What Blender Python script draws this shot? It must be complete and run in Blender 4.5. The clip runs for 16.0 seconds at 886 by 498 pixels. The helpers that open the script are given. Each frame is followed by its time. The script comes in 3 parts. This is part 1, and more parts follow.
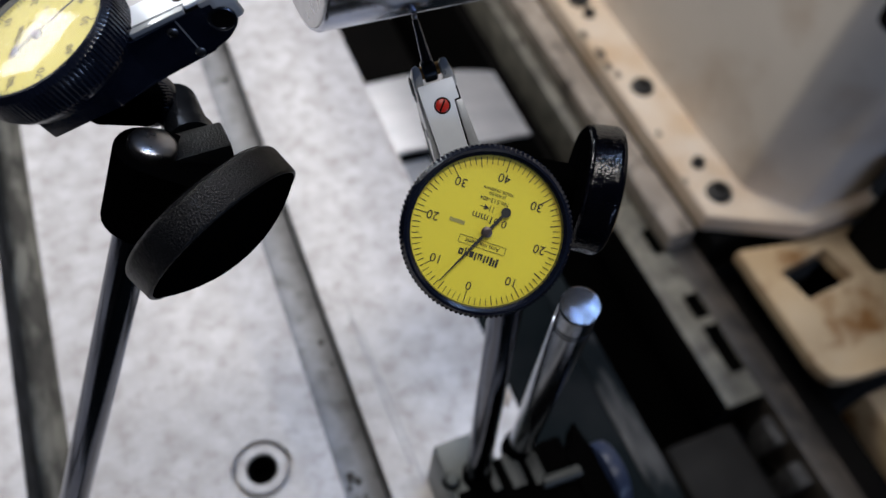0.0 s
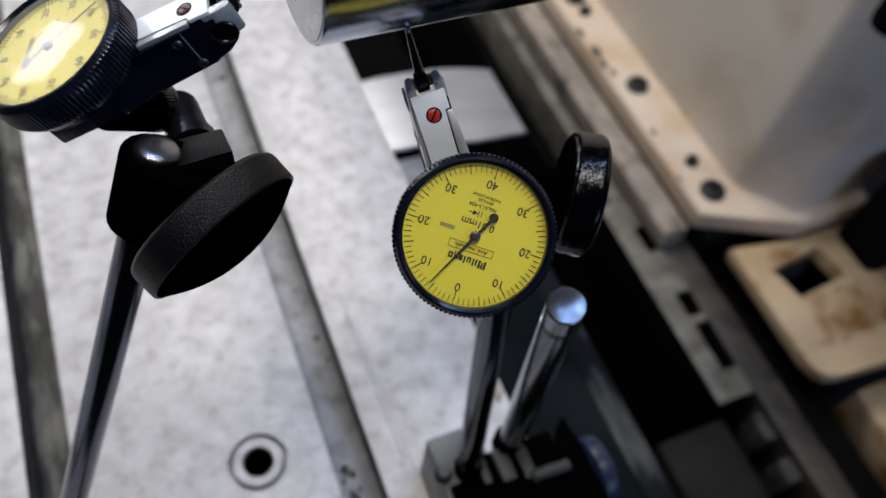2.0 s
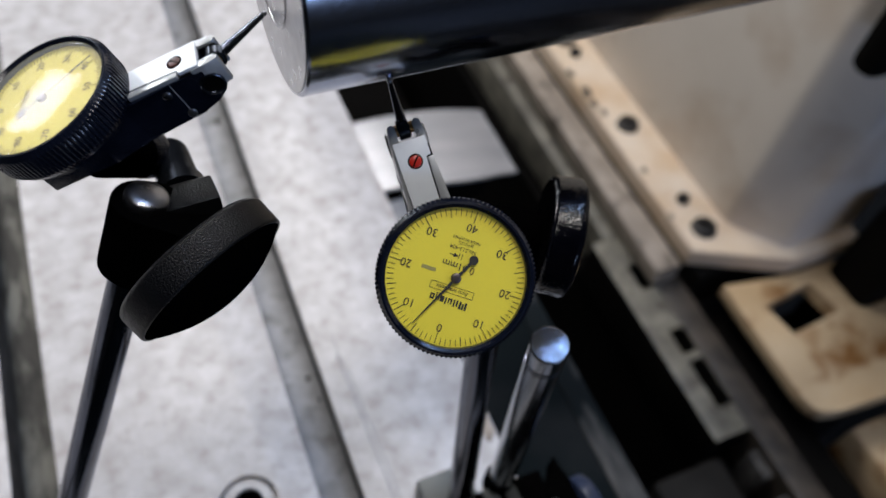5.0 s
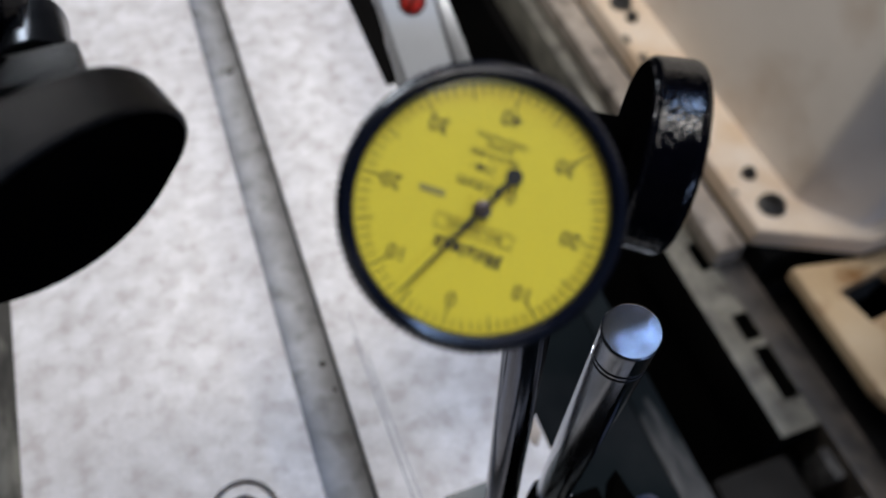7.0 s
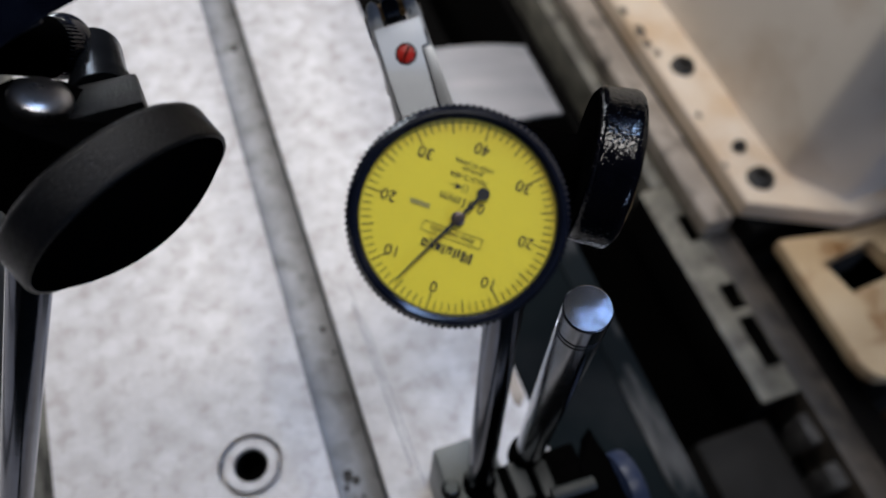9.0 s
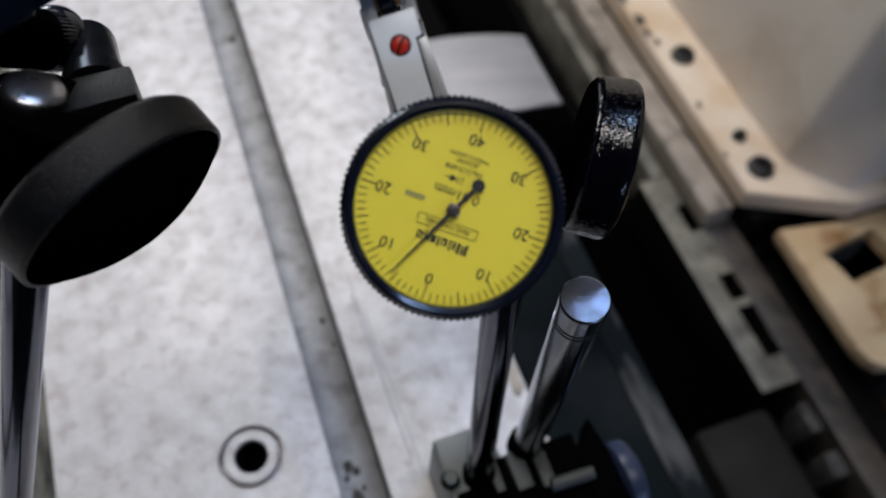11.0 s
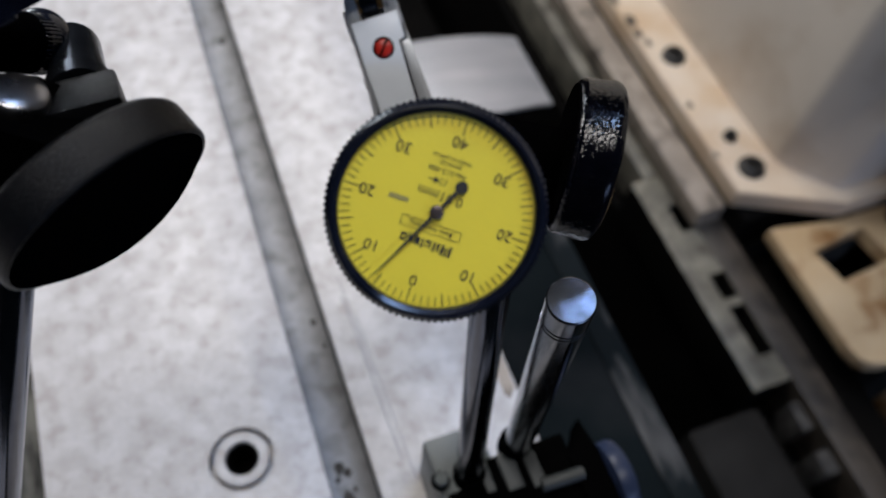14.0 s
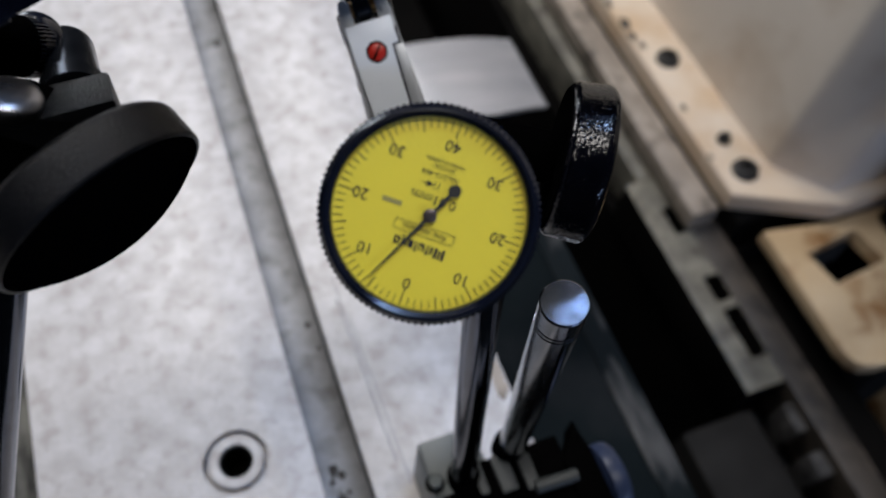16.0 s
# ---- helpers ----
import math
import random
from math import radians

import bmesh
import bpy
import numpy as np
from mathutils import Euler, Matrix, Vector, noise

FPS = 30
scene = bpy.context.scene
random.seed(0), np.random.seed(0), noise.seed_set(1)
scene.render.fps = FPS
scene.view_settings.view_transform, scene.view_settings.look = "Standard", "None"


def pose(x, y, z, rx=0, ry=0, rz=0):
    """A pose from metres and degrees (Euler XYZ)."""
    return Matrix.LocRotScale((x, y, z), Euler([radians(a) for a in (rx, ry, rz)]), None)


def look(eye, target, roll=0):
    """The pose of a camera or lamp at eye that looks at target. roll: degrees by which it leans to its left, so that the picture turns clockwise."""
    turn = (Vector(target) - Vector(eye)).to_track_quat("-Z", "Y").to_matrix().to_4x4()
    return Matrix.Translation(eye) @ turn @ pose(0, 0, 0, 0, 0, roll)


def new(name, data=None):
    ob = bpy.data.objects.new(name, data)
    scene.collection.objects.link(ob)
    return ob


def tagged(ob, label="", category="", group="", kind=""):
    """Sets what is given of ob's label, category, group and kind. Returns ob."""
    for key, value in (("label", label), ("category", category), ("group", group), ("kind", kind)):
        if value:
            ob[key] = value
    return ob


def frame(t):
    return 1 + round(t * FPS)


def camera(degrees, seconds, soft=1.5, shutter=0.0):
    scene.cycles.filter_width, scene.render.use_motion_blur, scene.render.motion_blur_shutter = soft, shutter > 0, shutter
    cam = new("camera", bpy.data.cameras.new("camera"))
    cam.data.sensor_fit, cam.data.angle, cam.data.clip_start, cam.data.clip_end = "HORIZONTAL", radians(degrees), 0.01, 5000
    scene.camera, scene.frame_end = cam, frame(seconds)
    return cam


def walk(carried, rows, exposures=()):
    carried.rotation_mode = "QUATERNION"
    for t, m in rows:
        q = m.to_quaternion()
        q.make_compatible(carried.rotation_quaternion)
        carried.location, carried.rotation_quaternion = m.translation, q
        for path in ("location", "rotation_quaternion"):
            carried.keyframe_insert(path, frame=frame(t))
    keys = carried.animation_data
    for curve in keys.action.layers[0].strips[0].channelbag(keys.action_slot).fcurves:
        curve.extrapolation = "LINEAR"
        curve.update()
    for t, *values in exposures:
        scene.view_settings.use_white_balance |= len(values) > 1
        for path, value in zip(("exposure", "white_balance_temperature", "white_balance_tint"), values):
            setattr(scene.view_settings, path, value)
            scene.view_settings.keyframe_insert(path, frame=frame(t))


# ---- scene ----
cam = camera(59.7, 16.0, soft=1.5, shutter=0.5)
cam.data.dof.use_dof = True
cam.data.dof.focus_distance = 0.184
cam.data.dof.aperture_fstop = 12.0
PATH = [
    (0, (0.0085, -0.1536, 0.4440), (0.0907, -0.0080, 0.1949), 8.77),
    (0.5, (0.0090, -0.1543, 0.4439), (0.0915, -0.0091, 0.1947), 8.99),
    (1, (0.0090, -0.1548, 0.4446), (0.0919, -0.0103, 0.1951), 9.25),
    (1.5, (0.0092, -0.1550, 0.4448), (0.0918, -0.0107, 0.1951), 9.24),
    (2, (0.0077, -0.1569, 0.4526), (0.0909, -0.0134, 0.2026), 9.67),
    (2.5, (0.0059, -0.1632, 0.4657), (0.0912, -0.0165, 0.2183), 9.92),
    (3, (0.0056, -0.1667, 0.4773), (0.0945, -0.0146, 0.2344), 9.95),
    (3.2, (0.0055, -0.1689, 0.4809), (0.0961, -0.0141, 0.2404), 9.95),
    (5.5, (0.0142, -0.1505, 0.4328), (0.1002, 0.0039, 0.1904), 8.33),
    (5.80, (0.02333, -0.13381, 0.40781), (0.10362, 0.02160, 0.16409), 6.789),
    (6.00, (0.02996, -0.12568, 0.39013), (0.10893, 0.03032, 0.14635), 6.512),
    (6.20, (0.03298, -0.12119, 0.38046), (0.10996, 0.03540, 0.13643), 6.001),
    (6.50, (0.03722, -0.12519, 0.38125), (0.10926, 0.03264, 0.13651), 4.778),
    (7, (0.0361, -0.1257, 0.3839), (0.1062, 0.0298, 0.1371), 5.12),
    (7.5, (0.0370, -0.1281, 0.3868), (0.1054, 0.0261, 0.1387), 5.06),
    (8, (0.0368, -0.1290, 0.3892), (0.1058, 0.0236, 0.1402), 5.57),
    (8.20, (0.03415, -0.13075, 0.39478), (0.10398, 0.02077, 0.14544), 6.103),
    (8.5, (0.0320, -0.1381, 0.4136), (0.1016, 0.0095, 0.1618), 6.46),
    (9, (0.0322, -0.1379, 0.4134), (0.1001, 0.0062, 0.1593), 6.61),
    (11.5, (0.0339, -0.1380, 0.4134), (0.1008, 0.0032, 0.1573), 6.39),
    (12, (0.0346, -0.1388, 0.4134), (0.1022, 0.0024, 0.1575), 6.53),
    (12.5, (0.0344, -0.1385, 0.4132), (0.1023, 0.0021, 0.1570), 6.64),
    (13, (0.0346, -0.1387, 0.4136), (0.1029, 0.0016, 0.1573), 6.73),
    (13.5, (0.0349, -0.1386, 0.4137), (0.1033, 0.0020, 0.1576), 6.73),
    (14, (0.0347, -0.1386, 0.4140), (0.1040, 0.0020, 0.1583), 7.02),
    (14.5, (0.0348, -0.1385, 0.4141), (0.1046, 0.0022, 0.1585), 7.15),
    (15, (0.0352, -0.1391, 0.4145), (0.1051, 0.0019, 0.1591), 7.18),
    (15.5, (0.0352, -0.1391, 0.4144), (0.1058, 0.0018, 0.1592), 7.35),
    (16, (0.0349, -0.1388, 0.4146), (0.1063, 0.0018, 0.1594), 7.60),
]
walk(cam, [(t, look(eye, target, roll)) for t, eye, target, roll in PATH],
     [(0, 0.22), (3.2, 0.24), (5.5, 0.29), (6.2, 0.34), (7.5, 0.26), (9.0, 0.25), (16, 0.25)])

# ---- light ----
world = bpy.data.worlds.new("workshop_air")
scene.world = world
world.use_nodes = True
world.node_tree.nodes["Background"].inputs[0].default_value = (0.75, 0.82, 1.0, 1)
world.node_tree.nodes["Background"].inputs[1].default_value = 0.0015


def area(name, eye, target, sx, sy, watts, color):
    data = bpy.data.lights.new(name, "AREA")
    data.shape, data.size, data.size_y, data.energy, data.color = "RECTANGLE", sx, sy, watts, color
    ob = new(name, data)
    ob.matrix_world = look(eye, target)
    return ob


# Unseen fill lamp above the front, added to brighten the dial.
area("front_fill_light", (0.30, -0.25, 2.4), (0.30, -0.05, 0), 1.5, 0.22, 21, (1.0, 0.96, 0.93))
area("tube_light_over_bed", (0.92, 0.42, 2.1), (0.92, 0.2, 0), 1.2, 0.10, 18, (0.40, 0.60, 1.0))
area("daylight_in_north_window", (-0.9, 4.9, 0.75), (-0.9, 0, 0.75), 0.8, 1.2, 26, (0.82, 0.90, 1.0))
# Unseen panel, placed where the end indicator's dial mirrors it.
area("panel_light_beside_table", (-1.23, 1.76, 1.12), (0.0, 0.1, 0.2), 0.60, 0.50, 17, (0.95, 0.95, 0.97))
# Unseen fill lamp, added so that the column's face is bright enough.
area("column_fill_light", (0.15, 2.0, 2.4), (0.95, 0.7, -0.4), 1.6, 0.3, 55, (1.0, 0.955, 0.91))
window_lamp = area("daylight_in_doorway", (1.6, -3.9, 0.80), (1.6, 0, 0.80), 2.2, 0.25, 35, (0.47, 0.63, 1.0))
window_lamp.matrix_world = look((1.6, -3.9, 0.80), (1.6, 0, 0.80), 14)

MM = 0.001


# ---- materials ----
def material(name, color, other=None, rough=0.5, metal=0.0, scale=40.0, fine=400.0, mix=0.5, bump=0.1, rough_var=0.1,
             stain=None, stain_scale=8.0, stain_amount=0.0, spec=0.5, stretch=(1, 1, 1), spread=0.25, bump_scale=None):
    """Two scales of noise between two colours, an optional stain, fine relief and uneven gloss."""
    m = bpy.data.materials.new(name)
    m.use_nodes = True
    nodes, links = m.node_tree.nodes, m.node_tree.links
    bsdf = nodes["Principled BSDF"]
    coord = nodes.new("ShaderNodeTexCoord")
    mapping = nodes.new("ShaderNodeMapping")
    mapping.inputs["Scale"].default_value = stretch
    links.new(coord.outputs["Object"], mapping.inputs["Vector"])

    def tex(s, detail=4.0):
        n = nodes.new("ShaderNodeTexNoise")
        n.inputs["Scale"].default_value, n.inputs["Detail"].default_value = s, detail
        links.new(mapping.outputs["Vector"], n.inputs["Vector"])
        return n.outputs["Fac"]

    def ramp(fac, lo, hi, a=(0, 0, 0, 1), b=(1, 1, 1, 1)):
        r = nodes.new("ShaderNodeValToRGB")
        r.color_ramp.elements[0].position, r.color_ramp.elements[1].position = lo, hi
        r.color_ramp.elements[0].color, r.color_ramp.elements[1].color = a, b
        links.new(fac, r.inputs["Fac"])
        return r.outputs["Color"]

    def blend(fac, a, b):
        n = nodes.new("ShaderNodeMix")
        n.data_type = "RGBA"
        links.new(fac, n.inputs["Factor"])
        for sock, v in ((n.inputs[6], a), (n.inputs[7], b)):
            if isinstance(v, tuple):
                sock.default_value = (*v, 1)
            else:
                links.new(v, sock)
        return n.outputs[2]

    coarse, grain = tex(scale), tex(fine, 2.0)
    other = other or tuple(c * 0.8 for c in color)
    col = blend(ramp(coarse, 0.5 - spread, 0.5 + spread), color, other)
    g = nodes.new("ShaderNodeMath")
    g.operation = "MULTIPLY"
    g.inputs[1].default_value = mix * 0.5
    links.new(grain, g.inputs[0])
    col = blend(g.outputs[0], col, tuple(c * 0.55 for c in other))
    if stain:
        s = nodes.new("ShaderNodeMath")
        s.operation = "MULTIPLY"
        s.inputs[1].default_value = stain_amount
        links.new(ramp(tex(stain_scale, 6.0), 0.5, 0.68), s.inputs[0])
        col = blend(s.outputs[0], col, stain)
    links.new(col, bsdf.inputs["Base Color"])
    mr = nodes.new("ShaderNodeMapRange")
    mr.inputs["To Min"].default_value, mr.inputs["To Max"].default_value = max(0.02, rough - rough_var), min(1, rough + rough_var)
    links.new(coarse, mr.inputs["Value"])
    links.new(mr.outputs["Result"], bsdf.inputs["Roughness"])
    bsdf.inputs["Metallic"].default_value = metal
    bsdf.inputs["Specular IOR Level"].default_value = spec
    if bump:
        b = nodes.new("ShaderNodeBump")
        b.inputs["Strength"].default_value, b.inputs["Distance"].default_value = bump, 0.0006
        links.new(tex(bump_scale or fine, 3.0), b.inputs["Height"])
        links.new(b.outputs["Normal"], bsdf.inputs["Normal"])
    return m


TABLE = material("ground_cast_iron", (0.545, 0.53, 0.53), (0.385, 0.363, 0.352), rough=0.42, metal=0.0, scale=62, fine=520, mix=0.9,
                 bump=0.08, stain=(0.20, 0.165, 0.145), stain_scale=95, stain_amount=0.42, spread=0.17)
SLOT = material("slot_iron", (0.27, 0.28, 0.305), (0.135, 0.14, 0.153), rough=0.45, metal=0.0, scale=45, fine=260, mix=0.6,
                bump=0.15, stain=(0.04, 0.04, 0.04), stain_scale=70, stain_amount=0.6)
# Near-black iron: shade inside the slots, also the colour of the swarf.
SLOT_DARK = material("slot_shade_and_swarf_iron", (0.006, 0.0058, 0.0058), (0.085, 0.082, 0.080), spec=0.12, rough=0.65, scale=55, fine=200, bump=0.2)
SLOT_DIRTY = material("dirty_slot_iron", (0.012, 0.0115, 0.010), (0.15, 0.147, 0.128), rough=0.5, scale=38, fine=240, mix=0.7, bump=0.2, spread=0.10, stretch=(1.6, 0.5, 1),
                      stain=(0.003, 0.003, 0.003), stain_scale=80, stain_amount=0.85, spec=0.25)
# Bluish base: the bar's blue highlight is partly put into the colour.
GROUND_STEEL = material("ground_steel", (0.40, 0.425, 0.49), (0.34, 0.37, 0.45), rough=0.17, metal=1.0, scale=300, fine=1400, mix=0.15,
                        bump=0.02, rough_var=0.05, stretch=(0.3, 3, 3))
FACE_STEEL = material("turned_steel_face", (0.58, 0.58, 0.60), (0.5, 0.5, 0.52), rough=0.3, metal=1.0, scale=200, fine=900, mix=0.2, bump=0.03)
# Blue tint stands for the blue that the chrome mirrors.
CHROME = material("chrome_rod", (0.27, 0.295, 0.34), (0.20, 0.22, 0.26), rough=0.16, metal=1.0, scale=120, fine=900, mix=0.2, bump=0.015, rough_var=0.05)
SATIN = material("satin_chrome", (0.56, 0.58, 0.60), (0.50, 0.52, 0.54), rough=0.32, metal=0.55, scale=250, fine=1500, mix=0.15, bump=0.02)
PLATE = material("pearl_chrome_plate", (0.78, 0.82, 0.87), (0.73, 0.77, 0.82), rough=0.42, metal=0.1, scale=300, fine=1500, mix=0.1, bump=0.02)
# Navy in the base imitates blue reflections on the bezels.
BLACK_SATIN = material("black_anodised", (0.0030, 0.0042, 0.0095), (0.0045, 0.0065, 0.014), spec=0.50, rough=0.20, metal=0.0, scale=200, fine=1200, mix=0.2, bump=0.02)
BLACK_OXIDE = material("black_oxide_steel", (0.028, 0.034, 0.046), (0.045, 0.052, 0.068), rough=0.22, metal=0.9, scale=150, fine=900, mix=0.3, bump=0.03)
KNOB = material("textured_black_plastic", (0.0028, 0.0030, 0.0038), (0.0040, 0.0043, 0.0052), spec=0.17, rough=0.34, scale=300, fine=1100, mix=0.2, bump=0.6,
                bump_scale=2200, rough_var=0.04)
# Navy base: some of the knob's blue glint is in its colour.
KNOB_GLOSS = material("glossy_black_grained_plastic", (0.0008, 0.0009, 0.0020), (0.0013, 0.0014, 0.0030), spec=0.28, rough=0.10, scale=300, fine=1100, mix=0.2, bump=0.0,
                      rough_var=0.03)
# The blue is a window's reflection put into the plastic's colour.
SWITCH = material("dark_plastic_blue_reflection", (0.018, 0.027, 0.060), (0.013, 0.020, 0.045), spec=0.25, rough=0.36, scale=120, fine=900, mix=0.2, bump=0.05)
# Darker copy of the knob plastic without gloss, for faces in shade.
KNOB_FACE = material("shade_black_knob_face", (0.0012, 0.0012, 0.0013), rough=0.8, scale=300, fine=1100, mix=0.2, bump=0.1, spec=0.0)
# Blue reflection along the rods is tinted into this steel.
DARK_STEEL = material("dark_steel_rod", (0.115, 0.128, 0.165), (0.085, 0.095, 0.125), rough=0.13, metal=1.0, scale=120, fine=900, mix=0.2, bump=0.015, rough_var=0.05)
YELLOW = material("yellow_dial", (0.78, 0.64, 0.045), (0.75, 0.61, 0.04), rough=0.5, scale=90, fine=600, mix=0.04, bump=0.0)
# Dimmer copy of YELLOW, offsets the strong lamp and veil on this dial.
YELLOW_DIM = material("dimmed_yellow_dial", (0.54, 0.455, 0.045), (0.50, 0.415, 0.04), rough=0.5, scale=90, fine=600, mix=0.05, bump=0.0)
# Ink lightened to look washed out by glare.
INK_VEILED = material("glare_veiled_dial_ink", (0.20, 0.165, 0.035), rough=0.6, bump=0.0)
INK = material("dial_ink", (0.012, 0.011, 0.01), rough=0.6, bump=0.0)
GREY_INK = material("grey_stamp_ink", (0.36, 0.31, 0.09), rough=0.6, bump=0.0)
HUB = material("brushed_hub", (0.11, 0.085, 0.085), rough=0.42, metal=0.8, fine=900, bump=0.02)
RED = material("red_lacquer", (0.55, 0.025, 0.012), (0.42, 0.015, 0.01), rough=0.35, fine=900, bump=0.02)
RED_DARK = material("dark_red_lacquer", (0.07, 0.008, 0.006), (0.03, 0.005, 0.004), rough=0.4, fine=900, bump=0.02)
# Light and dark blue-grey patches imitate reflections on the rod's end.
CAP = material("rod_end_patchy_reflection", (0.17, 0.19, 0.225), (0.035, 0.04, 0.052), rough=0.24, metal=1.0, scale=190, fine=1200, mix=0.3, bump=0.012, rough_var=0.08)
BRASS = material("brass_pin", (0.6, 0.36, 0.15), rough=0.3, metal=1.0, bump=0.02)
DOME = material("polished_screw", (0.30, 0.30, 0.32), (0.24, 0.24, 0.26), rough=0.30, metal=1.0, scale=250, fine=1200, bump=0.02)
JAW = material("dark_jaw_steel", (0.035, 0.040, 0.042), (0.022, 0.026, 0.028), rough=0.45, scale=60, fine=500, bump=0.04, spec=0.3)
MAGNET = material("grey_painted_magnet", (0.066, 0.078, 0.080), (0.05, 0.06, 0.062), rough=0.4, scale=60, fine=500, bump=0.04)
CREAM = material("cream_machine_paint", (0.74, 0.675, 0.60), (0.66, 0.60, 0.525), rough=0.5, scale=6, fine=120, mix=0.15, bump=0.05,
                 stain=(0.42, 0.30, 0.19), stain_scale=7, stain_amount=0.4)
CREAM_EDGE = material("worn_cream_paint", (0.66, 0.56, 0.45), (0.60, 0.46, 0.32), rough=0.55, scale=12, fine=140, mix=0.2, bump=0.08,
                      stain=(0.45, 0.27, 0.12), stain_scale=9, stain_amount=0.5)
RUSTY = material("rust_stained_casting", (0.55, 0.425, 0.275), (0.43, 0.30, 0.165), rough=0.6, scale=10, fine=110, mix=0.3, bump=0.12,
                 stain=(0.21, 0.095, 0.024), stain_scale=15, stain_amount=1.0)
RAIL = material("grimy_rail", (0.080, 0.064, 0.050), (0.020, 0.016, 0.012), rough=0.5, scale=14, fine=160, mix=0.5, bump=0.15,
                stain=(0.006, 0.005, 0.004), stain_scale=22, stain_amount=0.9)
RAIL_BEIGE = material("stained_beige_way", (0.42, 0.355, 0.29), (0.20, 0.165, 0.13), rough=0.55, scale=14, fine=140, mix=0.3, bump=0.1,
                      stain=(0.05, 0.038, 0.028), stain_scale=20, stain_amount=0.8)
RAIL_PALE = material("scraped_rail_edge", (0.25, 0.232, 0.185), (0.07, 0.064, 0.050), rough=0.5, scale=16, fine=160, mix=0.5, bump=0.1,
                     stain=(0.03, 0.024, 0.018), stain_scale=24, stain_amount=0.75)
# Near-black for black parts and for shade painted into pits, recesses and holes.
BLACK_AND_SHADE = material("black_parts_and_shade", (0.0012, 0.0011, 0.001), (0.0035, 0.003, 0.0026), rough=0.75, spec=0.06, scale=9, fine=90, mix=0.4, bump=0.2)
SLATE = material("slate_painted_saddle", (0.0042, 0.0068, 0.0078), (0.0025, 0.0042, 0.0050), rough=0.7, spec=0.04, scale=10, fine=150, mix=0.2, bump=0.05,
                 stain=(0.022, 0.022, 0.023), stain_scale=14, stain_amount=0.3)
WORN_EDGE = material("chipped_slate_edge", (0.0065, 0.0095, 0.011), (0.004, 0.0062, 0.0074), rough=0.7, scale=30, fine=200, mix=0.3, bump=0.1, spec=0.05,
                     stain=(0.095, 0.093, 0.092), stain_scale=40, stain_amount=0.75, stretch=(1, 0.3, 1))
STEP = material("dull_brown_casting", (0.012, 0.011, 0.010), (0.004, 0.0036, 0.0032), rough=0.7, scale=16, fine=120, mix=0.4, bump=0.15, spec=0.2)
COVER = material("way_cover_steel", (0.50, 0.51, 0.54), (0.36, 0.37, 0.40), rough=0.32, metal=0.75, scale=9, fine=200, mix=0.2, bump=0.04,
                 stretch=(1, 4, 1))
BOLT = material("dark_bolt", (0.02, 0.019, 0.018), rough=0.45, metal=0.4, fine=300, bump=0.1)
CONCRETE = material("dark_shop_floor", (0.03, 0.028, 0.026), (0.02, 0.019, 0.018), rough=0.6, scale=4, fine=60, bump=0.1)
WALL = material("shop_wall_paint", (0.05, 0.05, 0.05), (0.04, 0.04, 0.04), rough=0.7, scale=2, fine=50, bump=0.05)


def glass_material(name, ior, gloss_rough, haze):
    """Thin crystal: clear, with a soft mirror by Fresnel and a whitish haze that stands for glare."""
    m = bpy.data.materials.new(name)
    m.use_nodes = True
    nodes, links = m.node_tree.nodes, m.node_tree.links
    nodes.remove(nodes["Principled BSDF"])
    clear, gloss, mixer, fresnel = (nodes.new("ShaderNode" + k) for k in ("BsdfTransparent", "BsdfGlossy", "MixShader", "Fresnel"))
    gloss.inputs["Roughness"].default_value = gloss_rough
    fresnel.inputs["IOR"].default_value = ior
    links.new(fresnel.outputs[0], mixer.inputs[0])
    links.new(clear.outputs[0], mixer.inputs[1])
    links.new(gloss.outputs[0], mixer.inputs[2])
    veil, white, noise, amount = (nodes.new("ShaderNode" + k) for k in ("MixShader", "BsdfDiffuse", "TexNoise", "MapRange"))
    white.inputs["Color"].default_value = (0.8, 0.8, 0.76, 1)
    noise.inputs["Scale"].default_value = 160
    amount.inputs["To Min"].default_value, amount.inputs["To Max"].default_value = haze * 0.6, haze * 1.4
    links.new(noise.outputs["Fac"], amount.inputs["Value"])
    links.new(amount.outputs["Result"], veil.inputs[0])
    links.new(mixer.outputs[0], veil.inputs[1])
    links.new(white.outputs[0], veil.inputs[2])
    links.new(veil.outputs[0], nodes["Material Output"].inputs[0])
    return m


CRYSTAL = glass_material("clear_crystal", 1.28, 0.20, 0.012)
# Glare over the end indicator's dial is painted as a white veil.
HAZY = glass_material("glare_veiled_crystal", 1.27, 0.11, 0.12)


# ---- mesh helpers ----
def finish(name, bm, mat, smooth=None):
    bmesh.ops.recalc_face_normals(bm, faces=bm.faces)
    me = bpy.data.meshes.new(name)
    bm.to_mesh(me)
    bm.free()
    me.materials.append(mat)
    if smooth is not None:
        me.shade_smooth()
        me.set_sharp_from_angle(angle=radians(smooth))
    return me


def part(name, bm, mat, parent, label="", smooth=35):
    ob = new(name, finish(name, bm, mat, smooth))
    ob.parent = parent
    if label:
        tagged(ob, label)
    return ob


def thing(name, m, label, category, group="", kind=""):
    ob = new(name)
    ob.empty_display_size = 0.01
    ob.matrix_world = m
    return tagged(ob, label, category, group, kind)


def frame_of(origin, z, y):
    """A pose with its z axis along z and its y axis as near y as may be."""
    z = Vector(z).normalized()
    x = Vector(y).cross(z).normalized()
    y = z.cross(x)
    m = Matrix((x, y, z)).transposed().to_4x4()
    m.translation = Vector(origin)
    return m


